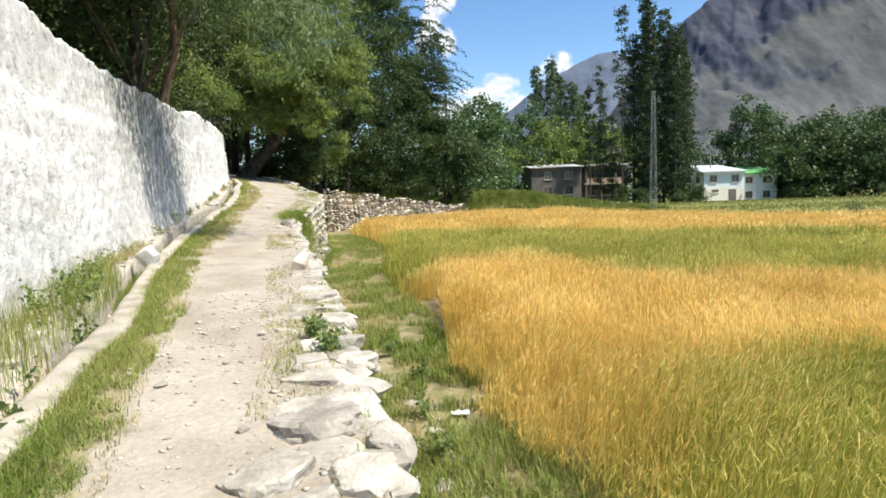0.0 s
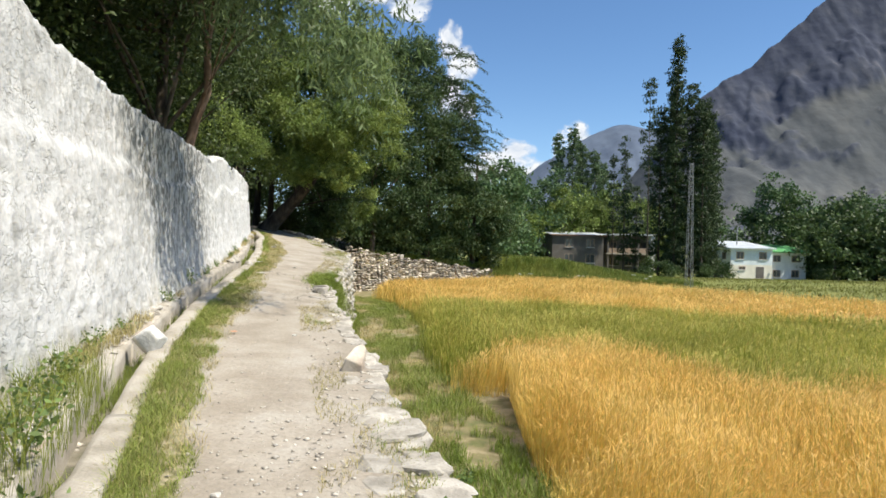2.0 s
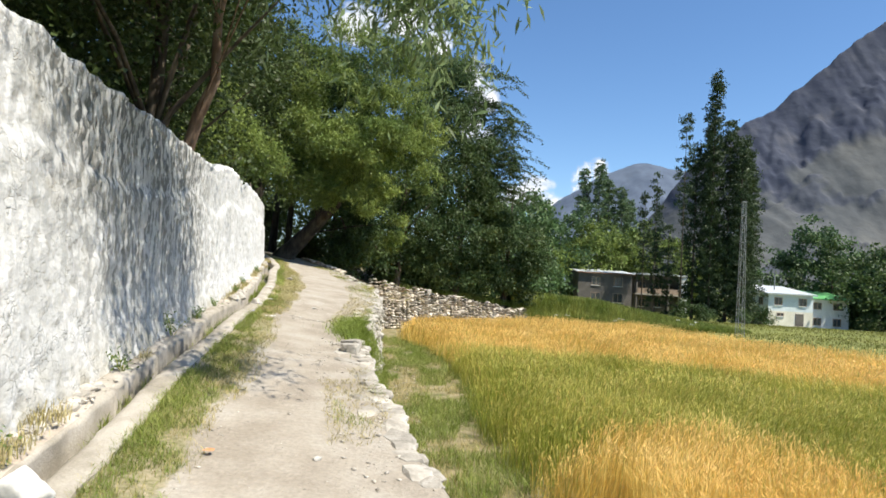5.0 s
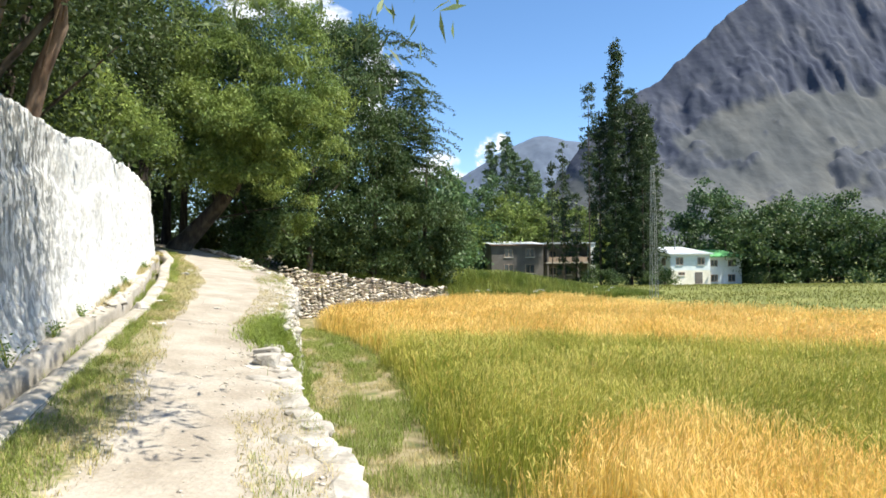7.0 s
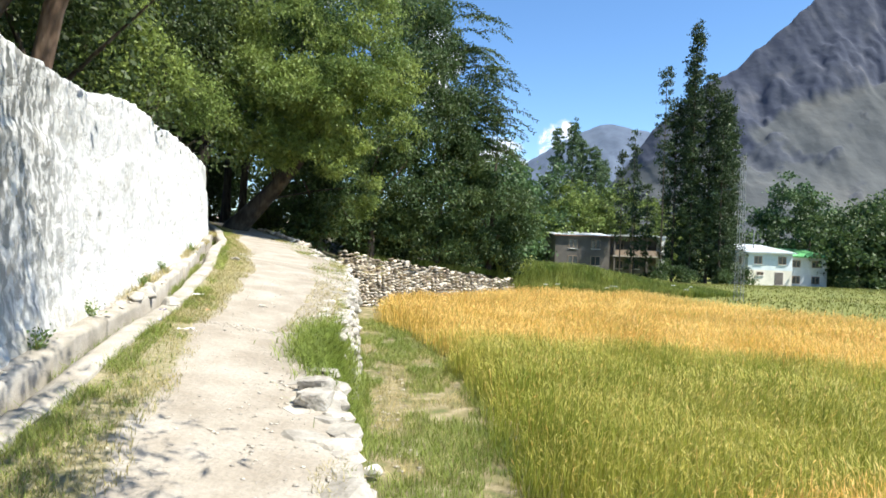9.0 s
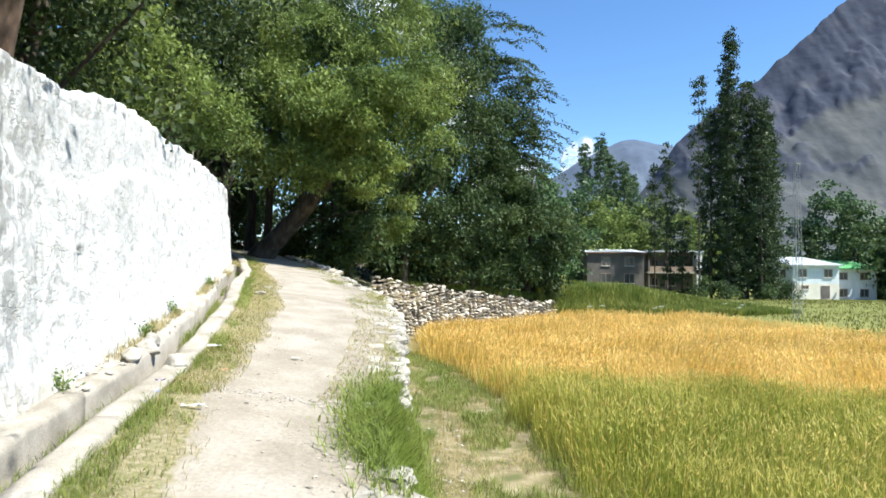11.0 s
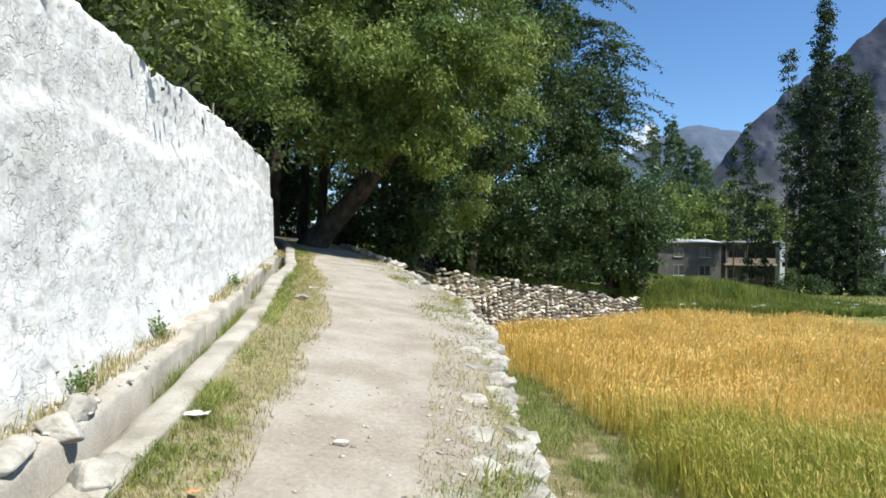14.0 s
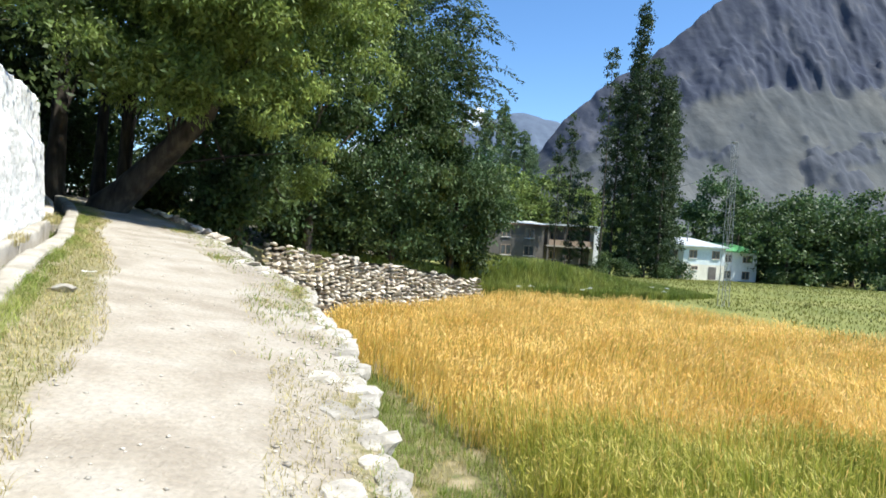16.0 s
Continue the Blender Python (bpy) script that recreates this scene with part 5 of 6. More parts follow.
# ---- the lattice mast ----
def mast():
    x, y = 18.7, 56.0
    z0 = gz(x, y)
    root = thing("lattice_mast", "thin galvanised steel lattice mast standing in the field", "mast", at=(x, y, z0))
    H = 10.4
    def half(z): return 0.25 - 0.13 * z / H
    for sx in (-1, 1):
        for sy in (-1, 1):
            part("leg", tubes_mesh("leg", [[(sx * half(0), sy * half(0), -0.2, 0.02), (sx * half(H), sy * half(H), H, 0.016)]], M_STEEL, 4), parent=root)
    n = 10
    for s in range(4):
        lines = []
        for k in range(n):
            za, zb = H * k / n, H * (k + 1) / n
            a, b = half(za), half(zb)
            c = [(-1, -1), (1, -1), (1, 1), (-1, 1)]
            p, q = c[s], c[(s + 1) % 4]
            if k % 2:
                p, q = q, p
            lines.append([(p[0] * a, p[1] * a, za, 0.009), (q[0] * b, q[1] * b, zb, 0.009)])
            lines.append([(p[0] * a, p[1] * a, za, 0.01), (q[0] * a, q[1] * a, za, 0.01)])
        for line in lines:
            part("lacing_bar", tubes_mesh("lacing_bar", [line], M_STEEL, 4), parent=root)
    part("cap", boxed(-0.15, -0.15, H, 0.15, 0.15, H + 0.08), M_STEEL, root)
    for zz in (4.9, 9.4):
        part("insulator_arm", tubes_mesh("insulator_arm", [[(-0.1, -0.2, zz, 0.03), (-0.1, -0.75, zz + 0.05, 0.025)]], M_STEEL, 5), parent=root)


mast()


# ---- stones ----
def stone_meshes(prefix, mat, n, sub, seed, flat=0.7, edge=0.25, cuts=9, lims=(0.29, 0.39), top=1.0, smooth=False):
    out = []
    for i in range(n):
        bm = bmesh.new()
        bmesh.ops.create_icosphere(bm, subdivisions=sub, radius=0.5)
        q = random.Random(seed + i)
        off = Vector((q.uniform(0, 50), q.uniform(0, 50), q.uniform(0, 50)))
        planes = [(Vector((q.gauss(0, 1), q.gauss(0, 1), q.gauss(0, 1))).normalized(), q.uniform(*lims)) for _ in range(cuts)] + [(Vector((q.gauss(0, 0.06), q.gauss(0, 0.06), 1)).normalized(), top)]
        for v in bm.verts:
            d = v.co.normalized()
            rad = 0.5 * (1 + edge * noise.noise(d * 1.4 + off) + 0.10 * noise.noise(d * 4 + off))
            for p, lim in planes:
                k = d.dot(p)
                if k * rad > lim:
                    rad = lim / k
            v.co = d * rad + d * 0.018 * noise.noise(d * 7 + off)
            v.co.z *= flat
        me = bpy.data.meshes.new(prefix)
        bm.to_mesh(me)
        bm.free()
        if smooth:
            me.shade_smooth()
        me.materials.append(mat)
        out.append(me)
    return out


S_TOP = stone_meshes("stone", M_PALESTONE, 9, 2, 300, 0.8, 0.2, 10, (0.27, 0.37))
S_FACE = stone_meshes("stone", M_STONE, 8, 2, 320, 0.8)
S_PALE = stone_meshes("stone", M_PALESTONE, 8, 2, 360, 0.75)
S_BLOCK = stone_meshes("stone", M_STONE, 6, 4, 380, 0.95, 0.25, 8, (0.19, 0.3), 1.0, True)
S_SLAB = stone_meshes("stone", M_STONE, 9, 2, 400, 0.85, 0.3, 7, (0.27, 0.38), 0.2)
S_BIG = stone_meshes("stone", M_STONE, 6, 4, 420, 0.9, 0.45, 6, (0.3, 0.42), 0.2)
S_RUBBLE = stone_meshes("stone", M_RUBBLE, 12, 2, 340, 0.8, 0.3, 10, (0.24, 0.36))


def stone(mesh, x, y, z, sx, sy, sz, rz, parent=None, tilt=0.0, name="stone"):
    ob = new(name, mesh)
    m = pose(x, y, z, random.gauss(0, 1) * tilt, random.gauss(0, 1) * tilt, rz) @ Matrix.Diagonal((sx, sy, sz, 1))
    ob.matrix_basis = m
    if parent is not None:
        ob.parent = parent
    return ob


# ---- wheat ----
WHEAT_Y = [-6, 0, 5.5, 8.3, 13.4, 18.6, 22.4, 27.9, 31.2, 33.4, 37, 42, 46, 50]
WHEAT_X = [5.0, 2.4, 1.0, 0.3, -0.75, -1.7, -2.05, -2.7, -3.3, -4.2, -5.6, -5.9, -1.6, 2.0]


def wheat_edge(y): return np.interp(y, WHEAT_Y, WHEAT_X) + 0.24 * vnoise(y * 1.0, y * 0 + 2, 5) + 0.12 * vnoise(y * 3.7, y * 0 + 4, 6)


def ripeness(x, y):
    """1 where the wheat is golden, 0 where it is still green."""
    n = 1.5 * vnoise(x * 0.35, y * 0.35, 61) + 0.8 * vnoise(x * 1.1, y * 1.1, 62)
    near_lo = np.interp(x, [-1, 3, 6, 10, 16], [4.5, 5.0, 6.0, 6.5, 6.0])
    near_hi = np.interp(x, [-1, 1.0, 3, 4.2, 5, 6, 8, 14], [16.0, 18.2, 17.6, 14.5, 13.2, 14.4, 13.2, 12])
    band_lo = np.interp(x, [-6, -2, 2, 6, 10, 16, 30], [31.0, 29.6, 28.8, 27.2, 25.2, 22, 17])
    a = np.clip((y - near_lo - n) / 2.2, 0, 1) * np.clip((near_hi + 0.45 * n - y) / 0.9 + 0.5, 0, 1)
    b = np.clip((y - band_lo - 0.6 * n) / 1.6 + 0.5, 0, 1)
    return np.maximum(a, b)


def wheat():
    zones = [(-8, 1.5, 12, 60), (1.5, 9, 11, 900), (9, 15, 14, 640), (15, 22, 17, 440), (22, 30, 21, 290), (30, 52, 30, 125), (-8, 32, 30, 14)]
    xs, ys, wd = [], [], []
    for y0, y1, span, dens in zones:
        outer = dens == 14
        lo = 10.5 if outer else -6.5 if y0 > 25 else -3 if y0 > 9 else 0
        n = int((y1 - y0) * span * dens)
        x = lo + span * rng.random(n) ** 1.15
        y = rng.uniform(y0, y1, n)
        keep = (x > wheat_edge(y)) & (rng.random(n) < 0.3 + (x - wheat_edge(y)) / 0.9) & (y < far_edge(x) + 0.6 * vnoise(x, y, 3)) & (vnoise(x * 1.7, y * 1.7, 71) + 0.6 * vnoise(x * 5, y * 5, 72) > -0.9)
        xs.append(x[keep]); ys.append(y[keep]); wd.append(np.full(keep.sum(), (0.02, 0.0055, 0.0066, 0.0085, 0.0115, 0.02, 0.06)[len(wd)]))
    x, y, w = np.concatenate(xs), np.concatenate(ys), np.concatenate(wd)
    n = len(x)
    z = field_z(x, y)
    ripe = rng.random(n) < np.clip(ripeness(x, y), 0.06, 0.97)
    edge = np.clip((x - wheat_edge(y)) / 0.8, 0, 1)
    hgt = (0.76 + 0.09 * vnoise(x * 0.5, y * 0.5, 81) + 0.07 * vnoise(x * 1.6, y * 1.6, 82) + 0.085 * rng.normal(size=n)) * (0.55 + 0.45 * edge)
    lean = np.stack([0.04 + 0.16 * vnoise(x * 0.5, y * 0.5, 91), 0.02 + 0.16 * vnoise(x * 0.5, y * 0.5, 92)], 1) * hgt[:, None] + rng.normal(size=(n, 2)) * 0.10
    a = rng.uniform(0, np.pi, n)
    side = np.stack([np.cos(a), np.sin(a), 0 * a], 1) * (w / 2)[:, None]
    p0 = np.stack([x, y, z - 0.02], 1)
    p1 = np.stack([x + lean[:, 0] * 0.45, y + lean[:, 1] * 0.45, z + hgt * 0.6], 1)
    p2 = np.stack([x + lean[:, 0], y + lean[:, 1], z + hgt], 1)
    nod = unit(np.stack([lean[:, 0], lean[:, 1], 0 * x], 1) + rng.normal(size=(n, 3)) * 0.05)
    p3 = p2 + nod * 0.085 + np.array([0, 0, 0.075]) + rng.normal(size=(n, 3)) * 0.03
    ew = side * 1.45
    # a leaf that bends away half way up
    la = rng.uniform(0, 2 * np.pi, n)
    lf = np.stack([np.cos(la), np.sin(la), 0 * la], 1)
    q0 = p0 * 0.45 + p1 * 0.55
    q1 = q0 + lf * 0.10 + np.array([0, 0, 0.13])
    q2 = q0 + lf * 0.24 + np.array([0, 0, 0.06])
    near = y < 10
    v = np.stack([p0 - side, p0 + side, p2 + side * 0.8, p2 - side * 0.8, p2, p2 * 0.5 + p3 * 0.5 + ew, p3, p2 * 0.5 + p3 * 0.5 - ew, q0, q1 + side * 1.3, q2, q1 - side * 1.3], 1)
    for name, sel, mats, lab in (("golden_wheat", ripe, [M_STRAW, M_EAR], "ripe golden wheat standing thick in the field"), ("green_wheat", ~ripe, [M_GREENSTEM, M_GREENEAR], "unripe green wheat standing in bands")):
        m = sel.sum()
        kk = np.arange(m)[:, None] * 12
        leafy = kk[near[sel]]
        f = np.concatenate([kk + [0, 1, 2, 3], leafy + [8, 9, 10, 11], kk + [4, 5, 6, 7]])
        idx = np.concatenate([np.zeros(m + len(leafy), int), np.ones(m, int)])
        tagged(part(name, np_mesh(name, v[sel].reshape(-1, 3), f, mats, idx)), lab, "wheat", kind="stuff")
    return n


wheat()


# ---- grass ----
def blades(name, label, x, y, hgt, mat, width=0.006, lean=0.5, z=None, category="grass"):
    n = len(x)
    z = ground_z(x, y) if z is None else z
    h = hgt * rng.uniform(0.5, 1.25, n)
    a = rng.uniform(0, 2 * np.pi, n)
    out = np.stack([np.cos(a), np.sin(a), 0 * a], 1) * (h * lean * rng.uniform(0.2, 1.2, n))[:, None]
    b = a + np.pi / 2
    side = np.stack([np.cos(b), np.sin(b), 0 * b], 1) * (width * rng.uniform(0.7, 1.4, n) / 2 if np.isscalar(width) else width / 2)[:, None]
    p0 = np.stack([x, y, z - 0.02], 1)
    p1 = p0 + out * 0.35 + np.stack([0 * h, 0 * h, h * 0.65], 1)
    p2 = p0 + out + np.stack([0 * h, 0 * h, h * 0.95], 1)
    v = np.stack([p0 - side, p0 + side, p1 + side * 0.8, p1 - side * 0.8, p2], 1).reshape(-1, 3)
    k = np.arange(n)[:, None] * 5
    f = np.concatenate([kk for kk in (k + [0, 1, 2, 3], k + [3, 2, 4, 4])])
    tri = np.concatenate([k + [0, 1, 2], k + [0, 2, 3], k + [3, 2, 4]])
    return tagged(part(name, np_mesh(name, v, tri, mat)), label, category, kind="stuff")


def scatter(n, y0, y1, left, right, thin=None, bias=1.0):
    y = y0 + (y1 - y0) * rng.random(n) ** bias
    l, r = left(y), right(y)
    x = l + (r - l) * rng.random(n)
    if thin is not None:
        k = thin(x, y)
        x, y = x[k], y[k]
    return x, y


# the green strip between kerb and path
x, y = scatter(64000, 0.5, 38, kerb_right, offset(dirt_left, 0.06), lambda x, y: vnoise(x * 3.5, y * 2.2, 7) + 0.5 * vnoise(x * 9, y * 9, 8) > -0.75 + 0.085 * np.clip(y - 9, 0, 13) + 0.9 * np.clip((x - kerb_right(y)) / (dirt_left(y) - kerb_right(y) + 0.01) - 0.45, 0, 1), 1.25)
blades("verge_grass", "short bright green grass along the kerb", x, y, 0.075, M_GRASS, 0.005, 1.2, z=path_sheet_z(x, y))
x, y = scatter(26000, 0.3, 34, offset(kerb_right, -0.03), lambda y: kerb_right(y) + 0.22, lambda x, y: vnoise(x * 2, y * 1.6, 17) > -0.35 + 0.035 * np.clip(y - 12, 0, 9), 1.25)
blades("kerb_grass", "longer grass leaning over the kerb's rim", x, y, 0.11, M_GRASS, 0.0045, 1.3, z=path_sheet_z(x, y))
x, y = scatter(30000, 0.3, 34, offset(dirt_left, -0.5), offset(dirt_left, 0.16), lambda x, y: vnoise(x * 3, y * 2.4, 18) + 0.8 * rng.normal(size=len(x)) - 3.0 * (x - dirt_left(y)) > 0.2, 1.25)
blades("verge_fringe_grass", "thin straggling grass where verge meets path", x, y, 0.085, M_DRYGRASS, 0.0045, 1.3, z=path_sheet_z(x, y))
x, y = scatter(9000, 0.3, 34, offset(dirt_left, -0.5), offset(dirt_left, 0.12), lambda x, y: vnoise(x * 3, y * 2.4, 18) + 0.8 * rng.normal(size=len(x)) - 3.0 * (x - dirt_left(y)) > 0.5, 1.25)
blades("verge_fringe_green", "thin straggling green grass where verge meets path", x, y, 0.08, M_GRASS, 0.0045, 1.2, z=path_sheet_z(x, y))
x, y = scatter(26000, 0.5, 38, kerb_right, offset(dirt_left, 0.15), lambda x, y: vnoise(x * 2.5, y * 1.5, 17) > 0.25 - 0.04 * np.clip(y - 8, 0, 14))
blades("dry_verge_grass", "straw-dry grass among the verge", x, y, 0.07, M_DRYGRASS, 0.006, 0.9, z=path_sheet_z(x, y))


# ---- tufts, weeds and margins ----
def edge_patch(x, y): return vnoise(x * 0.9, y * 0.55, 6) + 0.5 * vnoise(x * 2.5, y * 2, 7)


x, y = scatter(30000, 0.5, 36, offset(right_edge, -0.65), offset(right_edge, 0.05), lambda x, y: edge_patch(x, y) + 0.4 * (x - right_edge(y)) > 0.25 + 0.12 * np.clip(y - 19.5, 0, 4) + 0.5 * np.clip((y - 6) / 2, 0, 1) * np.clip(17.6 - y, 0, 1))
blades("edge_grass", "tufts of green grass among the edge stones", x, y, 0.07, M_GRASS, 0.005, 1.0, z=path_sheet_z(x, y))
x, y = scatter(26000, 0.5, 36, offset(right_edge, -0.75), right_edge, lambda x, y: edge_patch(x, y) > 0.1 - 0.25 * np.clip(y - 19, 0, 1) + 0.3 * np.clip((y - 6) / 2, 0, 1) * np.clip(17.6 - y, 0, 1))
blades("dry_edge_grass", "bleached dry grass along the stony edge", x, y, 0.07, M_DRYGRASS, 0.005, 1.2, z=path_sheet_z(x, y))
# the wider grassy shoulder where the path climbs to the bend
def shoulder(x, y): return edge_patch(x, y) + 0.5 * rng.normal(size=len(x)) > -0.25 + 0.5 * np.clip((right_edge(y) - x) / 1.1, 0, 1)


x, y = scatter(13000, 24.8, 36, offset(right_edge, -1.1), offset(right_edge, -0.02), shoulder)
blades("shoulder_grass", "short dry grass on the path's stony shoulder", x, y, 0.07, M_DRYGRASS, 0.007, 1.2, z=path_sheet_z(x, y))
x, y = scatter(11000, 24.8, 36, offset(right_edge, -0.95), offset(right_edge, -0.02), shoulder)
blades("shoulder_green", "short green grass on the path's stony shoulder", x, y, 0.075, M_GRASS, 0.007, 1.1, z=path_sheet_z(x, y))
# the big tuft that hangs over the edge
n = 9000
y = rng.normal(18.9, 0.75, n)
x = right_edge(y) + rng.normal(0.0, 0.22, n)
blades("grass_tuft", "thick green tuft hanging over the edge stones", x, y, 0.14, M_GRASS, 0.009, 1.4, z=np.where(x < right_edge(y), path_sheet_z(x, y), path_sheet_z(x, y) - (x - right_edge(y)) * 2.0))
# the margin below the edge
x, y = scatter(78000, 1.5, 38, offset(right_edge, 0.12), offset(wheat_edge, 0.4), lambda x, y: vnoise(x * 1.5, y * 1.1, 23) + 0.6 * vnoise(x * 4, y * 4, 24) > -0.3 + 0.42 * np.exp(-((x - right_edge(y) - 0.9) / 0.3) ** 2), 1.2)
blades("margin_grass", "rough green grass on the field margin", x, y, 0.21, M_GRASS, 0.0095, 0.9, z=field_z(x, y))
x, y = scatter(46000, 1.5, 38, offset(right_edge, 0.12), offset(wheat_edge, 0.5), lambda x, y: vnoise(x * 1.3, y * 1.0, 33) + 0.5 * vnoise(x * 5, y * 5, 34) > -0.25, 1.2)
blades("dry_margin_grass", "trampled straw-coloured grass on the field margin", x, y, 0.14, M_DRYGRASS, 0.008, 1.6, z=field_z(x, y))
x, y = scatter(9000, 2, 36, offset(right_edge, 0.1), offset(right_edge, 0.4), lambda x, y: vnoise(x * 1.2, y * 0.9, 43) > 0.0)
blades("wall_foot_grass", "tall grass at the foot of the edge stones", x, y, 0.42, M_GRASS, 0.01, 0.5, z=field_z(x, y))
# beside and in the ditch, and at the foot of the wall
x, y = scatter(14000, 0.5, 36, offset(wall_x, 0.02), offset(wall_x, 0.3), lambda x, y: vnoise(x * 1.5, y * 0.8, 53) + 0.5 * vnoise(x * 4, y * 4, 54) > 0.48)
blades("wall_foot_weeds", "dry and green weeds along the wall foot", x, y, 0.13, M_DRYGRASS, 0.006, 0.8, z=path_z(x, y) + np.where(y > 12, 0.03, 0.08))
x, y = scatter(16000, 0.5, 36, offset(ditch_left, 0.02), kerb_left, lambda x, y: vnoise(x * 1.5, y * 0.6, 63) + 0.5 * vnoise(x * 4, y * 4, 64) > 0.12)
blades("ditch_grass", "green grass growing in the silted ditch", x, y, 0.2, M_GRASS, 0.006, 0.8, z=path_z(x, y) - 0.28)
x, y = scatter(2600, 2.5, 8.5, offset(wall_x, 0.1), offset(ditch_left, 0.15))
blades("thin_ditch_stems", "thin grey-green grass stems beside the ditch", x, y, 0.42, M_BANKGRASS, 0.004, 0.5, z=path_z(x, y))


def weed(x, y, z, hgt, seed, label, mat=M_WEED, leaf=0.09, n=15):
    root = thing("weed", label, "weed", at=(x, y, z), group="weeds along the wall")
    r = np.random.default_rng(seed)
    for k in range(7):
        a, t = r.uniform(0, 2 * np.pi), r.uniform(0.25, 0.8)
        end = np.array([math.cos(a) * t, math.sin(a) * t, 1.0]) * hgt * r.uniform(0.6, 1.1)
        part("stem", tubes_mesh("stem", [[(0, 0, -0.03, 0.005), (*(end * 0.5 + [0, 0, 0.03]), 0.004), (*end, 0.002)]], M_GREENSTEM, 4), parent=root)
        pos = end[None] * r.uniform(0.25, 1.05, (n, 1)) + r.normal(size=(n, 3)) * 0.035
        L = leaf * r.uniform(0.6, 1.3, n)
        v, f = leaf_quads(pos, unit(r.normal(size=(n, 3)) + [0, 0, 0.3]), L, L * 0.5)
        tagged(part("leaf_spray", np_mesh("leaf_spray", v, f, mat), parent=root), kind="stuff")
    return root


for i, (x, y, h, lf) in enumerate([(-3.75, 6.3, 0.40, 0.065), (-4.05, 6.7, 0.30, 0.06), (-3.45, 5.8, 0.32, 0.065), (-4.3, 7.4, 0.26, 0.05), (-3.0, 4.45, 0.28, 0.06), (-4.55, 8.0, 0.26, 0.06), (-3.85, 5.9, 0.34, 0.06), (-2.75, 3.6, 0.3, 0.08)]):
    weed(x, y, float(path_z(x, y)) - (0.22 if x > float(ditch_left(y)) else -0.08), h, 400 + i, "bushy green weed growing beside the ditch", leaf=lf)
for i, (y, h) in enumerate([(7.6, 0.25), (9.3, 0.22), (10.4, 0.2), (13.0, 0.2), (15.2, 0.35), (16.8, 0.22), (18.4, 0.18), (20.8, 0.16), (22.6, 0.2), (26.0, 0.2)]):
    x = float(wall_x(y)) + (0.2 if y > 12 else 0.14)
    weed(x, y, float(path_z(x, y)) + (0.02 if y > 12 else 0.06), h, 420 + i, "sparse weed at the foot of the wall", leaf=0.045, n=16)
for i, (y, d, h) in enumerate([(3.2, 0.3, 0.22), (4.3, 0.32, 0.2), (5.2, -0.15, 0.22), (5.6, -0.28, 0.2), (6.6, 0.25, 0.24), (9.2, 0.55, 0.22), (11.0, 0.3, 0.24), (13.4, 0.28, 0.22), (2.9, 0.75, 0.26), (4.8, 0.9, 0.22), (6.1, 0.95, 0.3), (7.2, 1.05, 0.3), (8.6, 1.3, 0.28), (10.2, 1.2, 0.25), (19.4, 0.2, 0.3)  ]):
    x = float(right_edge(y)) + d
    weed(x, y, float(path_sheet_z(x, y)) if d < 0.1 else gz(x, y), h, 440 + i, "leafy green weed among the edge stones", leaf=0.06, n=22)

# ---- green bank and far meadow ----
def bank_line(x): return np.interp(x, [p[0] for p in TERRACE], [p[1] for p in TERRACE])


n = 45000
x = 0.8 + 22 * rng.random(n) ** 1.4
y = bank_line(x) - 0.5 + 6.5 * rng.random(n) ** 1.5
blades("bank_grass", "tall dense green grass on the terrace bank", x, y, np.interp(x, [0, 3, 12, 22], [1.15, 1.0, 0.7, 0.35]), M_BANKGRASS, 0.05, 0.3, z=field_z(x, y))
x = -7.5 + 9 * rng.random(14000)
y = bank_line(x) + 0.5 + 3.2 * rng.random(14000)
blades("terrace_grass", "sunlit yellow-green grass above the rubble wall", x, y, 0.35, M_GRASS, 0.02, 0.5, z=field_z(x, y))
n = 42000
x = 2 + 60 * rng.random(n)
y = 22 + 81 * rng.random(n) ** 1.1
k = (y > far_edge(x) + 0.3) & (y > np.where(x < 17, bank_line(x) + 4, 0))
x, y = x[k], y[k]
blades("meadow_grass", "green meadow grass in front of the houses", x, y, 0.2, M_MEADOWGRASS, 0.06, 0.7, z=field_z(x, y))
x, y = rng.uniform(-5.6, 12, 5000), rng.uniform(0, 1, 5000)
y = np.minimum(bank_line(x) - 0.3, far_edge(x) + 3.5 * y)
blades("field_end_grass", "short green grass between wheat and rubble wall", x, y, 0.25, M_GRASS, 0.02, 0.6, z=field_z(x, y))
# white flower heads on the bank
for i in range(10):
    fx = rng.uniform(3.5, 17)
    fy = float(bank_line(fx)) - rng.uniform(-0.3, 2.2)
    fz = gz(fx, fy)
    root = thing("white_flower", "white umbel flower standing in the bank grass", "flower", at=(fx, fy, fz), group="white flowers on the bank")
    hh = rng.uniform(0.6, 0.95)
    part("stem", tubes_mesh("stem", [[(0, 0, 0, 0.012), (0.03, 0, hh, 0.008)]], M_GREENSTEM, 4), parent=root)
    a = rng.uniform(0, 2 * np.pi, 40)
    rr = 0.17 * np.sqrt(rng.random(40))
    pos = np.stack([0.03 + rr * np.cos(a), rr * np.sin(a), hh + 0.03 - rr * 0.2], 1)
    v, f = leaf_quads(pos, unit(rng.normal(size=(40, 3))), np.full(40, 0.045), np.full(40, 0.035))
    tagged(part("flower_head", np_mesh("flower_head", v, f, M_FLOWER), parent=root), kind="stuff")

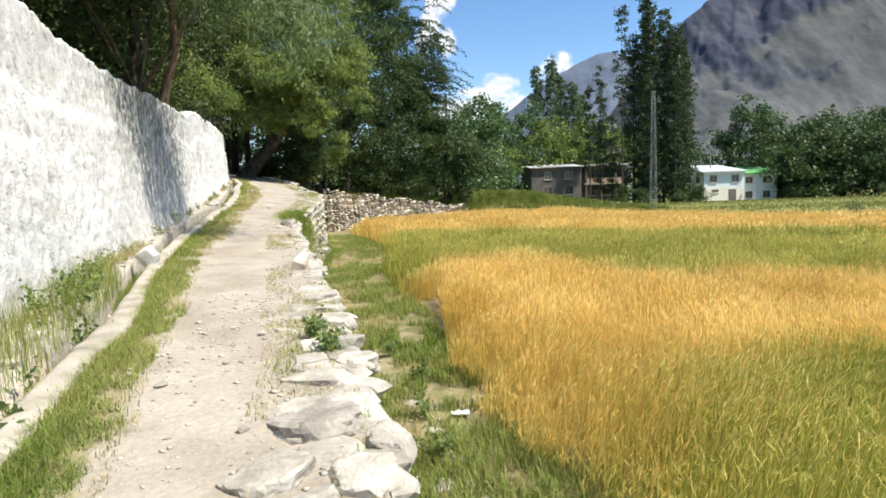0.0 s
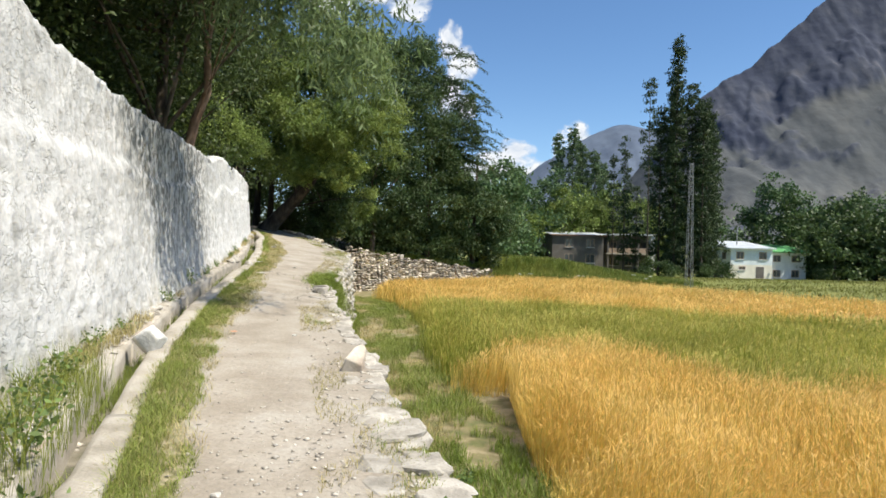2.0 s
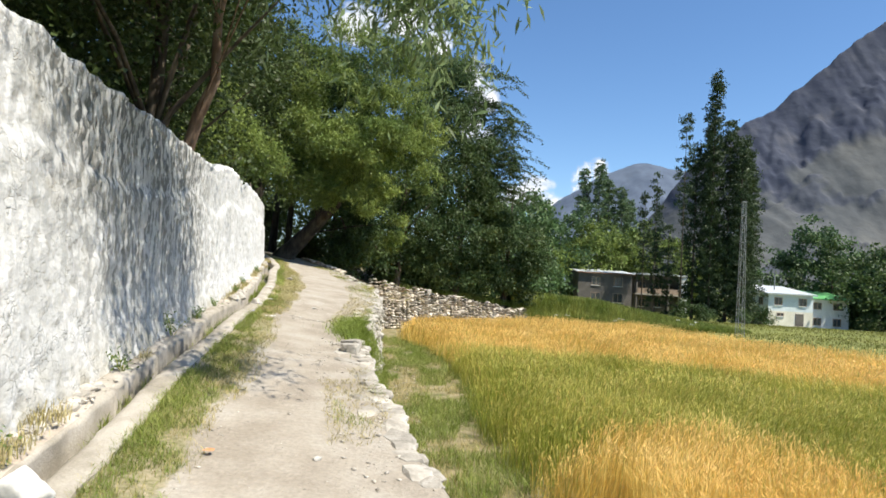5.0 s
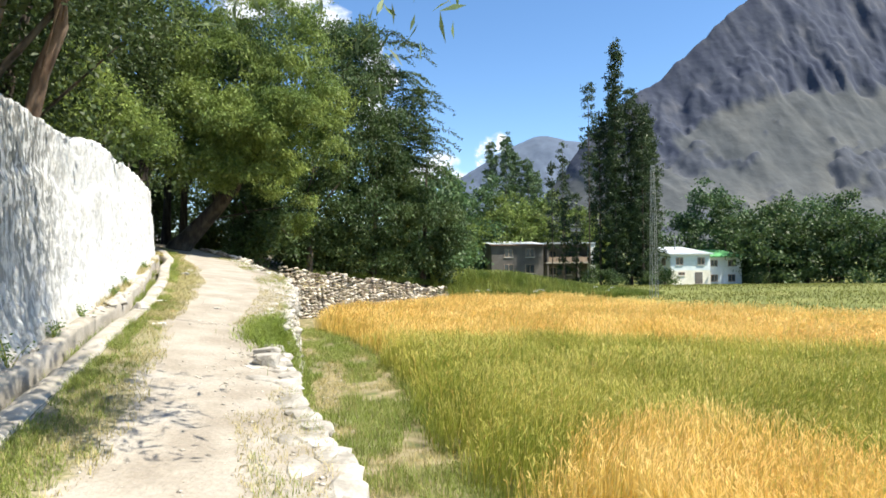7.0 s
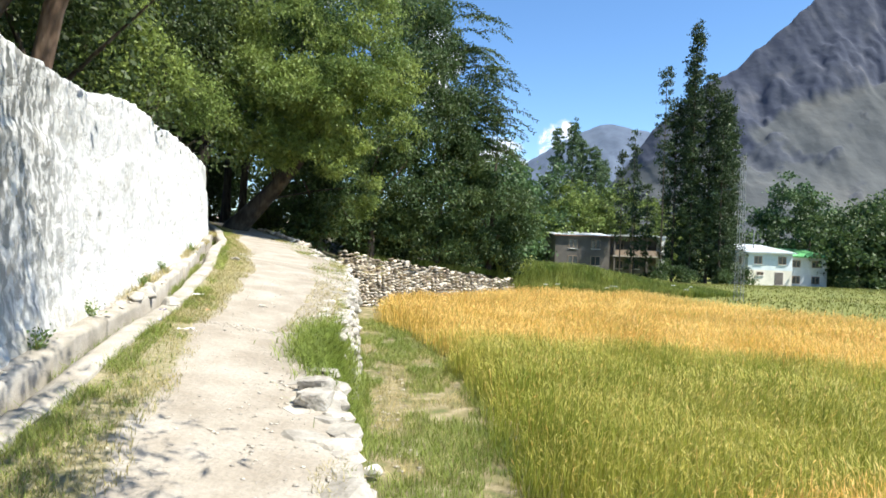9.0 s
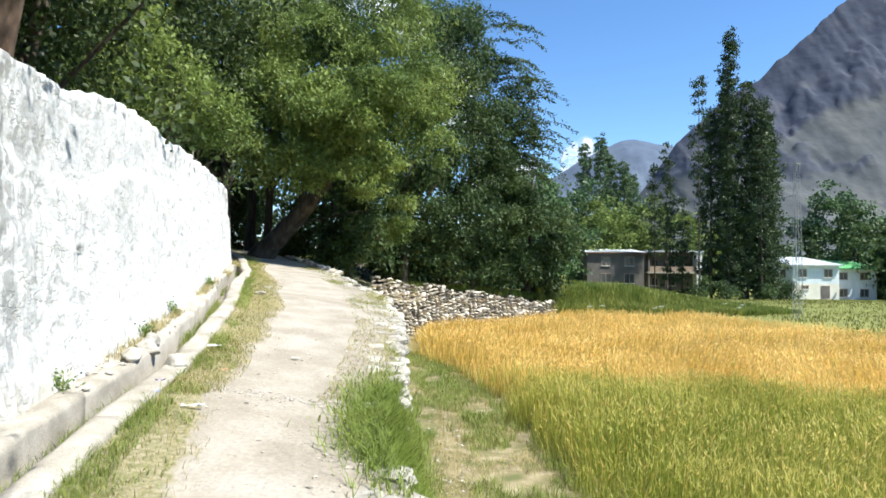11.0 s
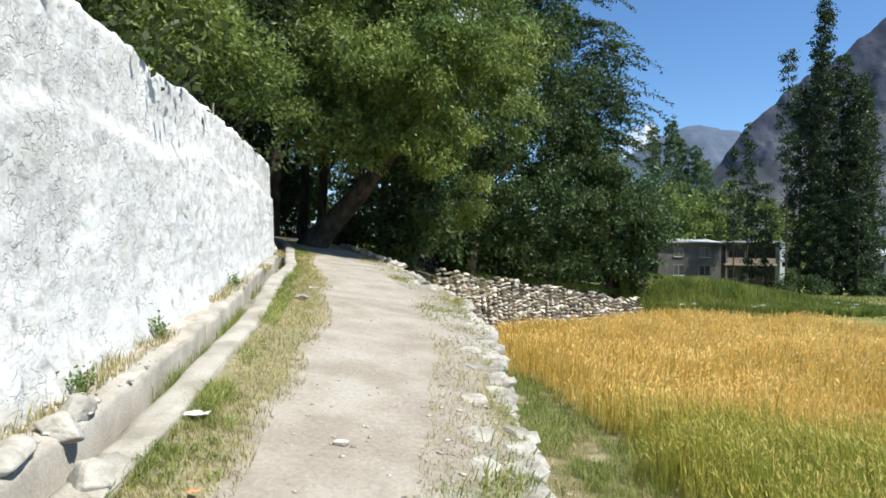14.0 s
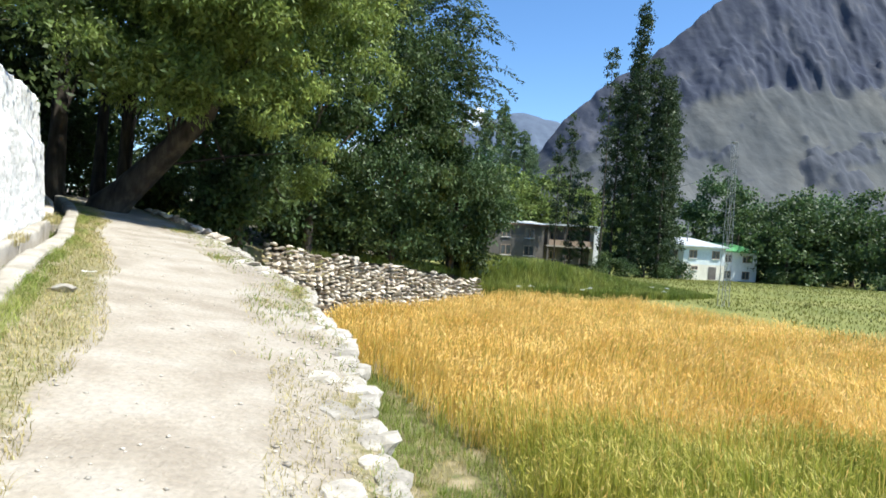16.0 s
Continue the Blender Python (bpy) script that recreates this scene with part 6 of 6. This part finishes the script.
# one lilac flower in the verge
fx, fy = -6.34, 18.36
root = thing("lilac_flower", "single pale lilac flower on a thin stem in the verge", "flower", at=(fx, fy, float(path_sheet_z(fx, fy))))
part("stem", tubes_mesh("stem", [[(0, 0, -0.02, 0.004), (0.015, 0.01, 0.12, 0.003), (0.02, 0, 0.25, 0.0025)]], M_GREENSTEM, 4), parent=root)
a = np.linspace(0, 2 * np.pi, 9)[:-1]
pos = np.stack([0.02 + 0.018 * np.cos(a), 0.018 * np.sin(a), 0 * a + 0.255], 1)
v, f = leaf_quads(pos, unit(np.stack([np.cos(a), np.sin(a), 0 * a + 0.4], 1)), np.full(8, 0.035), np.full(8, 0.018))
part("flower_head", np_mesh("flower_head", v, f, M_LILAC), parent=root, label="lilac petals")

# ---- pebbles and crumbs on the path ----
def pebbles(name, label, x, y, z, size, mat):
    """Small chipped stones, each an eight-sided crystal."""
    n = len(x)
    base = np.array([(1, 0, 0), (0, 1, 0), (-1, 0, 0), (0, -1, 0), (0, 0, 0.62), (0, 0, -0.5)], float)
    ang = rng.uniform(0, 2 * np.pi, n)
    sc = np.stack([size, size * rng.uniform(0.6, 1, n), size * rng.uniform(0.35, 0.8, n)], 1)
    v = base[None] * sc[:, None] * rng.uniform(0.75, 1.25, (n, 6, 1))
    c, s = np.cos(ang)[:, None], np.sin(ang)[:, None]
    v = np.stack([v[..., 0] * c - v[..., 1] * s + x[:, None], v[..., 0] * s + v[..., 1] * c + y[:, None], v[..., 2] + (z + size * 0.15)[:, None]], -1)
    f = np.array([(0, 1, 4), (1, 2, 4), (2, 3, 4), (3, 0, 4), (1, 0, 5), (2, 1, 5), (3, 2, 5), (0, 3, 5)])
    return tagged(part(name, np_mesh(name, v.reshape(-1, 3), (f[None] + np.arange(n)[:, None, None] * 6).reshape(-1, 3), mat)), label, "pebbles", kind="stuff")


x, y = scatter(7000, 0.8, 36, offset(dirt_left, -0.1), right_edge, lambda x, y: vnoise(x * 1.4, y * 0.9, 73) + 0.5 * rng.normal(size=len(x)) > 0.0, 1.3)
pebbles("path_pebbles", "pale pebbles and crumbs lying on the path", x, y, path_sheet_z(x, y), 0.005 + 0.021 * rng.random(len(x)) ** 4, M_PEBBLE)
x, y = -2.15 - 0.22 * (rng.uniform(4.2, 8.0, 420) - 6) + 0.28 * rng.normal(size=420), rng.uniform(4.2, 8.0, 420)
pebbles("path_clods", "crumbled clods of pale earth on the path", x, y, path_sheet_z(x, y), 0.008 + 0.03 * rng.random(420) ** 3, M_PEBBLE)
x, y = scatter(2200, 1, 36, offset(right_edge, -0.75), right_edge, None, 1.0)
pebbles("edge_pebbles", "broken pale stone chips along the edge", x, y, path_sheet_z(x, y), 0.009 + 0.03 * rng.random(len(x)) ** 4, M_PEBBLE)
x, y = scatter(900, 1, 22, offset(wall_x, 0.05), offset(ditch_left, 0.2))
pebbles("ditch_pebbles", "chips of stone fallen by the wall", x, y, np.where(x > ditch_left(y), path_z(x, y) - 0.28, path_z(x, y) + 0.04), 0.015 + 0.04 * rng.random(len(x)) ** 3, M_PEBBLE)
x, y = scatter(700, 2, 34, offset(right_edge, 0.5), offset(right_edge, 1.3))
pebbles("margin_pebbles", "pale stones along the dry margin runnel", x, y, field_z(x, y), 0.015 + 0.05 * rng.random(len(x)) ** 3, M_PEBBLE)
# the row of chips where the path is broken across
x = rng.uniform(-6.2, -4.8, 260)
y = 19.2 + 0.10 * rng.normal(size=260)
pebbles("broken_ridge", "line of broken chips across the path", x, y, path_sheet_z(x, y), 0.008 + 0.022 * rng.random(260) ** 3, M_PEBBLE)


# ---- loose rocks ----
def rock(mesh, x, y, size, label, z=None, rz=0, sink=0.3, group="", mesh_mat=None):
    if mesh_mat:
        mesh = mesh.copy()
        mesh.materials[0] = mesh_mat
    zz = (float(path_sheet_z(x, y)) if x < float(right_edge(y)) else gz(x, y)) if z is None else z
    ob = stone(mesh, x, y, zz + size[2] * (0.36 - sink * 0.5), *size, rz, name="rock")
    return tagged(ob, label, "rock", group)


rock(S_BLOCK[0], -4.62, 9.72, (0.46, 0.40, 0.48), "white angular rock resting on the kerb", rz=30, z=float(path_z(-4.6, 9.7)) + 0.05, mesh_mat=M_WHITEROCK)
rock(S_BLOCK[1], -6.80, 19.7, (0.42, 0.32, 0.26), "pale stone resting on the broken kerb", rz=10)
rock(S_BLOCK[2], -7.38, 20.2, (0.44, 0.32, 0.20), "flat pale stone on the ditch ledge", rz=20, z=float(path_z(-7.4, 20.2)) + 0.02)
rock(S_BLOCK[3], -7.46, 20.42, (0.36, 0.30, 0.22), "flat pale stone on the ditch ledge", rz=70, z=float(path_z(-7.5, 20.4)) + 0.02)
rock(S_BLOCK[4], -7.32, 19.78, (0.42, 0.38, 0.24), "flat pale stone on the ditch ledge", rz=110, z=float(path_z(-7.3, 19.8)) + 0.02)
rock(S_BLOCK[0], -8.02, 26.2, (0.34, 0.28, 0.16), "flat pale stone in the verge", rz=45)
rock(S_PALE[0], -1.23, 3.6, (0.10, 0.08, 0.09), "small grey stone lying on the path", rz=50)
rock(S_PALE[2], -1.71, 5.69, (0.13, 0.07, 0.08), "small dark-sided stone lying on the path", rz=50)
rock(S_PALE[3], -2.05, 5.94, (0.11, 0.09, 0.05), "small flat stone lying on the path", rz=0)
rock(S_PALE[4], -2.5, 6.2, (0.10, 0.07, 0.05), "small flat stone lying on the path", rz=80)
rock(S_PALE[5], -3.36, 11.3, (0.09, 0.08, 0.06), "small grey stone lying on the path", rz=20)
rock(S_PALE[6], -5.84, 20.9, (0.16, 0.13, 0.07), "pale flat stone lying on the path", rz=20)
rock(S_BLOCK[5], -2.22, 9.55, (0.44, 0.42, 0.4), "brown weathered stone standing on the path edge", rz=25, mesh_mat=M_RUBBLE)
rock(S_BIG[2], -1.74, 7.95, (0.46, 0.34, 0.24), "white flat slab bedded in the path edge", rz=15, sink=0.7, mesh_mat=M_PALESTONE)
rock(S_BIG[1], -4.08, 16.4, (0.46, 0.36, 0.36), "pale grey stone set on the path edge", rz=60)
rock(S_BIG[4], -4.16, 16.85, (0.36, 0.3, 0.34), "white stone set on the path edge", rz=20, mesh_mat=M_PALESTONE)
rock(S_TOP[1], -2.05, 4.35, (0.12, 0.1, 0.07), "pale stone lying on the path", rz=60)
rock(S_TOP[2], -5.0, 21.7, (0.16, 0.13, 0.12), "grey stone fallen into the field margin", z=-1.1)
rock(S_TOP[0], -3.85, 19.6, (0.34, 0.3, 0.3), "grey stone fallen into the field margin", z=-1.15, rz=40)
for i, (x, y, s) in enumerate([(0.35, 3.9, 0.35), (0.1, 4.7, 0.3), (-0.1, 5.6, 0.34), (-0.15, 6.8, 0.3), (-0.5, 7.8, 0.26), (-0.3, 3.4, 0.25)]):
    rock(S_TOP[i], x, y, (s, s * 0.8, s * 0.3), "flat pale stone bedded in the margin", rz=i * 47)


# ---- litter ----
def litter(x, y, w, h, mat, label, z=None):
    """A crumpled scrap."""
    n = 6
    u = np.linspace(-0.5, 0.5, n)
    X, Y = np.meshgrid(u, u, indexing="ij")
    Z = 0.14 * w * (0.3 + np.abs(fbm(X * 4 + x, Y * 4 + y, 2, 5)))
    me = np_mesh("litter", np.stack([X * w, Y * h, Z], -1).reshape(-1, 3), grid_faces(n, n), mat, smooth=False)
    ob = part("litter", me)
    ob.location = (x, y, (gz(x, y) if z is None else z) + 0.03)
    return tagged(ob, label, "litter")


litter(-6.85, 20.85, 0.16, 0.10, M_PAPER, "crumpled white paper scrap in the grass")
litter(-6.58, 18.78, 0.10, 0.09, M_LITTERBLUE, "crumpled blue wrapper in the grass")
litter(-6.33, 19.85, 0.06, 0.05, M_LITTERRED, "faded orange wrapper in the grass")
litter(-6.1, 18.5, 0.2, 0.04, M_PAPER, "narrow white paper strip on the verge")
litter(-4.15, 11.12, 0.08, 0.06, M_LITTERRED, "small orange scrap on the path")
litter(0.12, 7.3, 0.22, 0.14, M_PAPER, "white plastic scrap at the wheat's edge")
litter(-8.2, 27.3, 0.16, 0.07, M_PAPER, "white paper scrap on the verge")

# a stick and bare twigs on the coping
stick = tubes_mesh("stick", [[(0, 0, -0.1, 0.018), (0.01, 0, 0.4, 0.015)]], M_PALEBARK, 6)
ob = part("stick", stick)
ob.location = (-9.45, 26.0, 4.2)
tagged(ob, "short pale stick standing in the wall's coping", "stick")
for i, (x, y) in enumerate([(-9.3, 24.2), (-9.6, 25.2), (-9.9, 27.0), (-10.2, 28.0)]):
    lines = []
    r = np.random.default_rng(600 + i)
    for k in range(9):
        d = r.normal(size=3) * [0.5, 0.6, 0.3] + [0.0, 0, 0.25]
        lines.append([(0, 0, 0, 0.008), (*(d * 0.5 + [0, 0, 0.12]), 0.005), (*d, 0.002)])
    ob = part("thorn_brush", tubes_mesh("thorn_brush", lines, M_BARK, 4))
    ob.location = (x, y, 4.2)
    tagged(ob, "dry thorn brush laid along the wall's coping", "brush", kind="stuff")

# ---- cable ----
a, b = Vector((18.7, 56.0, 7.2)), Vector((29.0, 113.0, 9.2))
pts = [(*(a.lerp(b, k / 12) - Vector((0, 0, 2.6 * (k / 12) * (1 - k / 12)))), 0.022) for k in range(13)]
tagged(part("cable", tubes_mesh("cable", [pts], M_WINDOWDARK, 4)), "thin dark cable strung from the mast", "cable")

# ---- the edge stones and the rubble wall, piece by piece ----
random.seed(5)
edge_wall = thing("edge_wall", "dry-laid edge of pale stones holding up the path", "stone wall", kind="structure")
BIG = [(-0.80, 3.72, 0.98, 0.8, 0.5, -12), (-0.92, 2.98, 0.8, 0.62, 0.42, 10), (-0.45, 3.0, 0.6, 0.5, 0.4, 40), (-0.33, 3.4, 0.45, 0.6, 0.4, 15), (-0.95, 4.5, 0.8, 0.42, 0.36, 5), (-0.74, 4.95, 0.55, 0.5, 0.4, 30), (-1.12, 4.95, 0.5, 0.35, 0.26, 70), (-0.95, 5.5, 0.7, 0.5, 0.38, 12), (-1.15, 6.25, 0.6, 0.52, 0.46, 60), (-1.52, 5.85, 0.4, 0.3, 0.2, 10), (-1.33, 6.85, 0.75, 0.42, 0.3, -8), (-1.55, 7.5, 0.8, 0.5, 0.34, 20)]
for i, (x, y, a, b, c, rz) in enumerate(BIG):
    stone(S_BIG[i % 6], x, y, float(path_z(x, y)) - c * 0.03, a * 0.68, b * 0.7, c * 0.9, rz, edge_wall, 4)
y = 1.6
while y < 8.0:
    for d in (0.02, 0.3):
        w = random.uniform(0.36, 0.66)
        x = float(right_edge(y)) - d - random.uniform(-0.06, 0.08)
        stone(random.choice(S_SLAB), x, y + random.uniform(-0.1, 0.1), float(path_z(x, y)) - random.uniform(0.02, 0.05), w, w * random.uniform(0.65, 0.95), random.uniform(0.22, 0.34), random.uniform(0, 180), edge_wall, 6)
    y += random.uniform(0.24, 0.36)
while y < 36:
    w = random.choice((0.24, 0.32, 0.4, 0.5, 0.62)) * random.uniform(0.85, 1.2)
    for d, chance in ((0.03, 0.97), (0.30, 0.14)):
        x = float(right_edge(y)) - d - random.uniform(-0.04, 0.08)
        if not (18.0 < y < 19.6 and d < 0.1) and random.random() < chance:
            high = random.uniform(0.28, 0.42)
            stone(random.choice(S_SLAB), x, y + random.uniform(-0.05, 0.05), float(path_z(x, y)) + 0.03 - high * random.uniform(0.14, 0.2), w * 0.95, random.uniform(0.26, 0.44), high * 0.8, 105 + random.uniform(-18, 18), edge_wall, 5)
    y += w * random.uniform(0.42, 0.55)
y = 1.5
while y < 35:
    lift = float(path_z(right_edge(y), y))
    foot = float(field_z(right_edge(y) + 0.3, y))
    z = lift - random.uniform(0.2, 0.32)
    while z > foot + 0.02:
        k = (lift - z) / max(0.3, lift - foot)
        w = random.choice((0.22, 0.3, 0.42)) * random.uniform(0.8, 1.2)
        stone(random.choice(S_FACE), float(right_edge(y)) + 0.0 + 0.13 * k + random.uniform(-0.04, 0.04), y + random.uniform(-0.12, 0.12), z, w, random.uniform(0.26, 0.34), random.uniform(0.16, 0.3), random.uniform(60, 120), edge_wall, 14)
        z -= random.uniform(0.19, 0.29)
    y += 0.34 if y < 22 else 0.42

ditch_bank = thing("ditch_bank", "loose stones and rubble between wall and ditch", "stones", kind="structure")
for i in range(290):
    y = 1.5 + 11 * random.random()
    x = random.uniform(float(wall_x(y)) + 0.03, max(float(ditch_left(y)) - 0.12, float(wall_x(y)) + 0.08))
    w = random.uniform(0.09, 0.26)
    stone(random.choice(S_PALE), x, y, float(path_z(x, y)) + 0.02, w, w * random.uniform(0.6, 0.9), w * random.uniform(0.4, 0.7), random.uniform(0, 180), ditch_bank, 15)

rubble_wall = thing("rubble_wall", "dry rubble wall of brown and grey stones, slumped at one end", "stone wall", kind="structure")
p0, p1 = Vector((-8.0, 42.6)), Vector((1.7, 51.6))
length = (p1 - p0).length
s = 0.0
count = 0
nrm = Vector((0.68, -0.73))
while s < length:
    f = s / length
    topz = 1.6 - 1.65 * f + 0.08 * math.sin(s * 2.1)
    foot = -1.15 + 0.05 * f
    p = p0.lerp(p1, f)
    z = foot
    while z < topz:
        w = random.uniform(0.22, 0.48)
        k = (z - foot) / 2.4
        q = p + nrm * (0.42 - 0.42 * k + random.uniform(-0.06, 0.06))
        stone(random.choice(S_RUBBLE), q.x, q.y, z, w, random.uniform(0.4, 0.55), random.uniform(0.15, 0.28), math.degrees(math.atan2(p1.y - p0.y, p1.x - p0.x)) + random.uniform(-20, 20), rubble_wall, 14)
        z += random.uniform(0.13, 0.19)
        count += 1
    s += random.uniform(0.24, 0.34)
# the darker low wall that carries the path's end, beyond the bend
end_wall = thing("path_end_wall", "low dark dry-stone wall where the path enters the trees", "stone wall", kind="structure")
y = 34.6
while y < 41:
    x = float(line(R_Y, R_X, y))
    z = float(path_z(x, y)) + 0.05
    for k in range(4):
        stone(random.choice(S_RUBBLE), x + 0.1 + 0.05 * k, y, z - 0.27 * k, random.uniform(0.3, 0.5), 0.36, random.uniform(0.24, 0.34), random.uniform(50, 80), end_wall, 12)
    y += 0.38
for i in range(16):
    x, y = -9.4 + 0.1 * i + random.uniform(-0.2, 0.2), 39.2 + 0.22 * i
    stone(random.choice(S_RUBBLE), x, y, gz(x, y) + 0.1 + 0.2 * (i % 3), 0.45, 0.36, 0.3, random.uniform(0, 180), end_wall, 12)
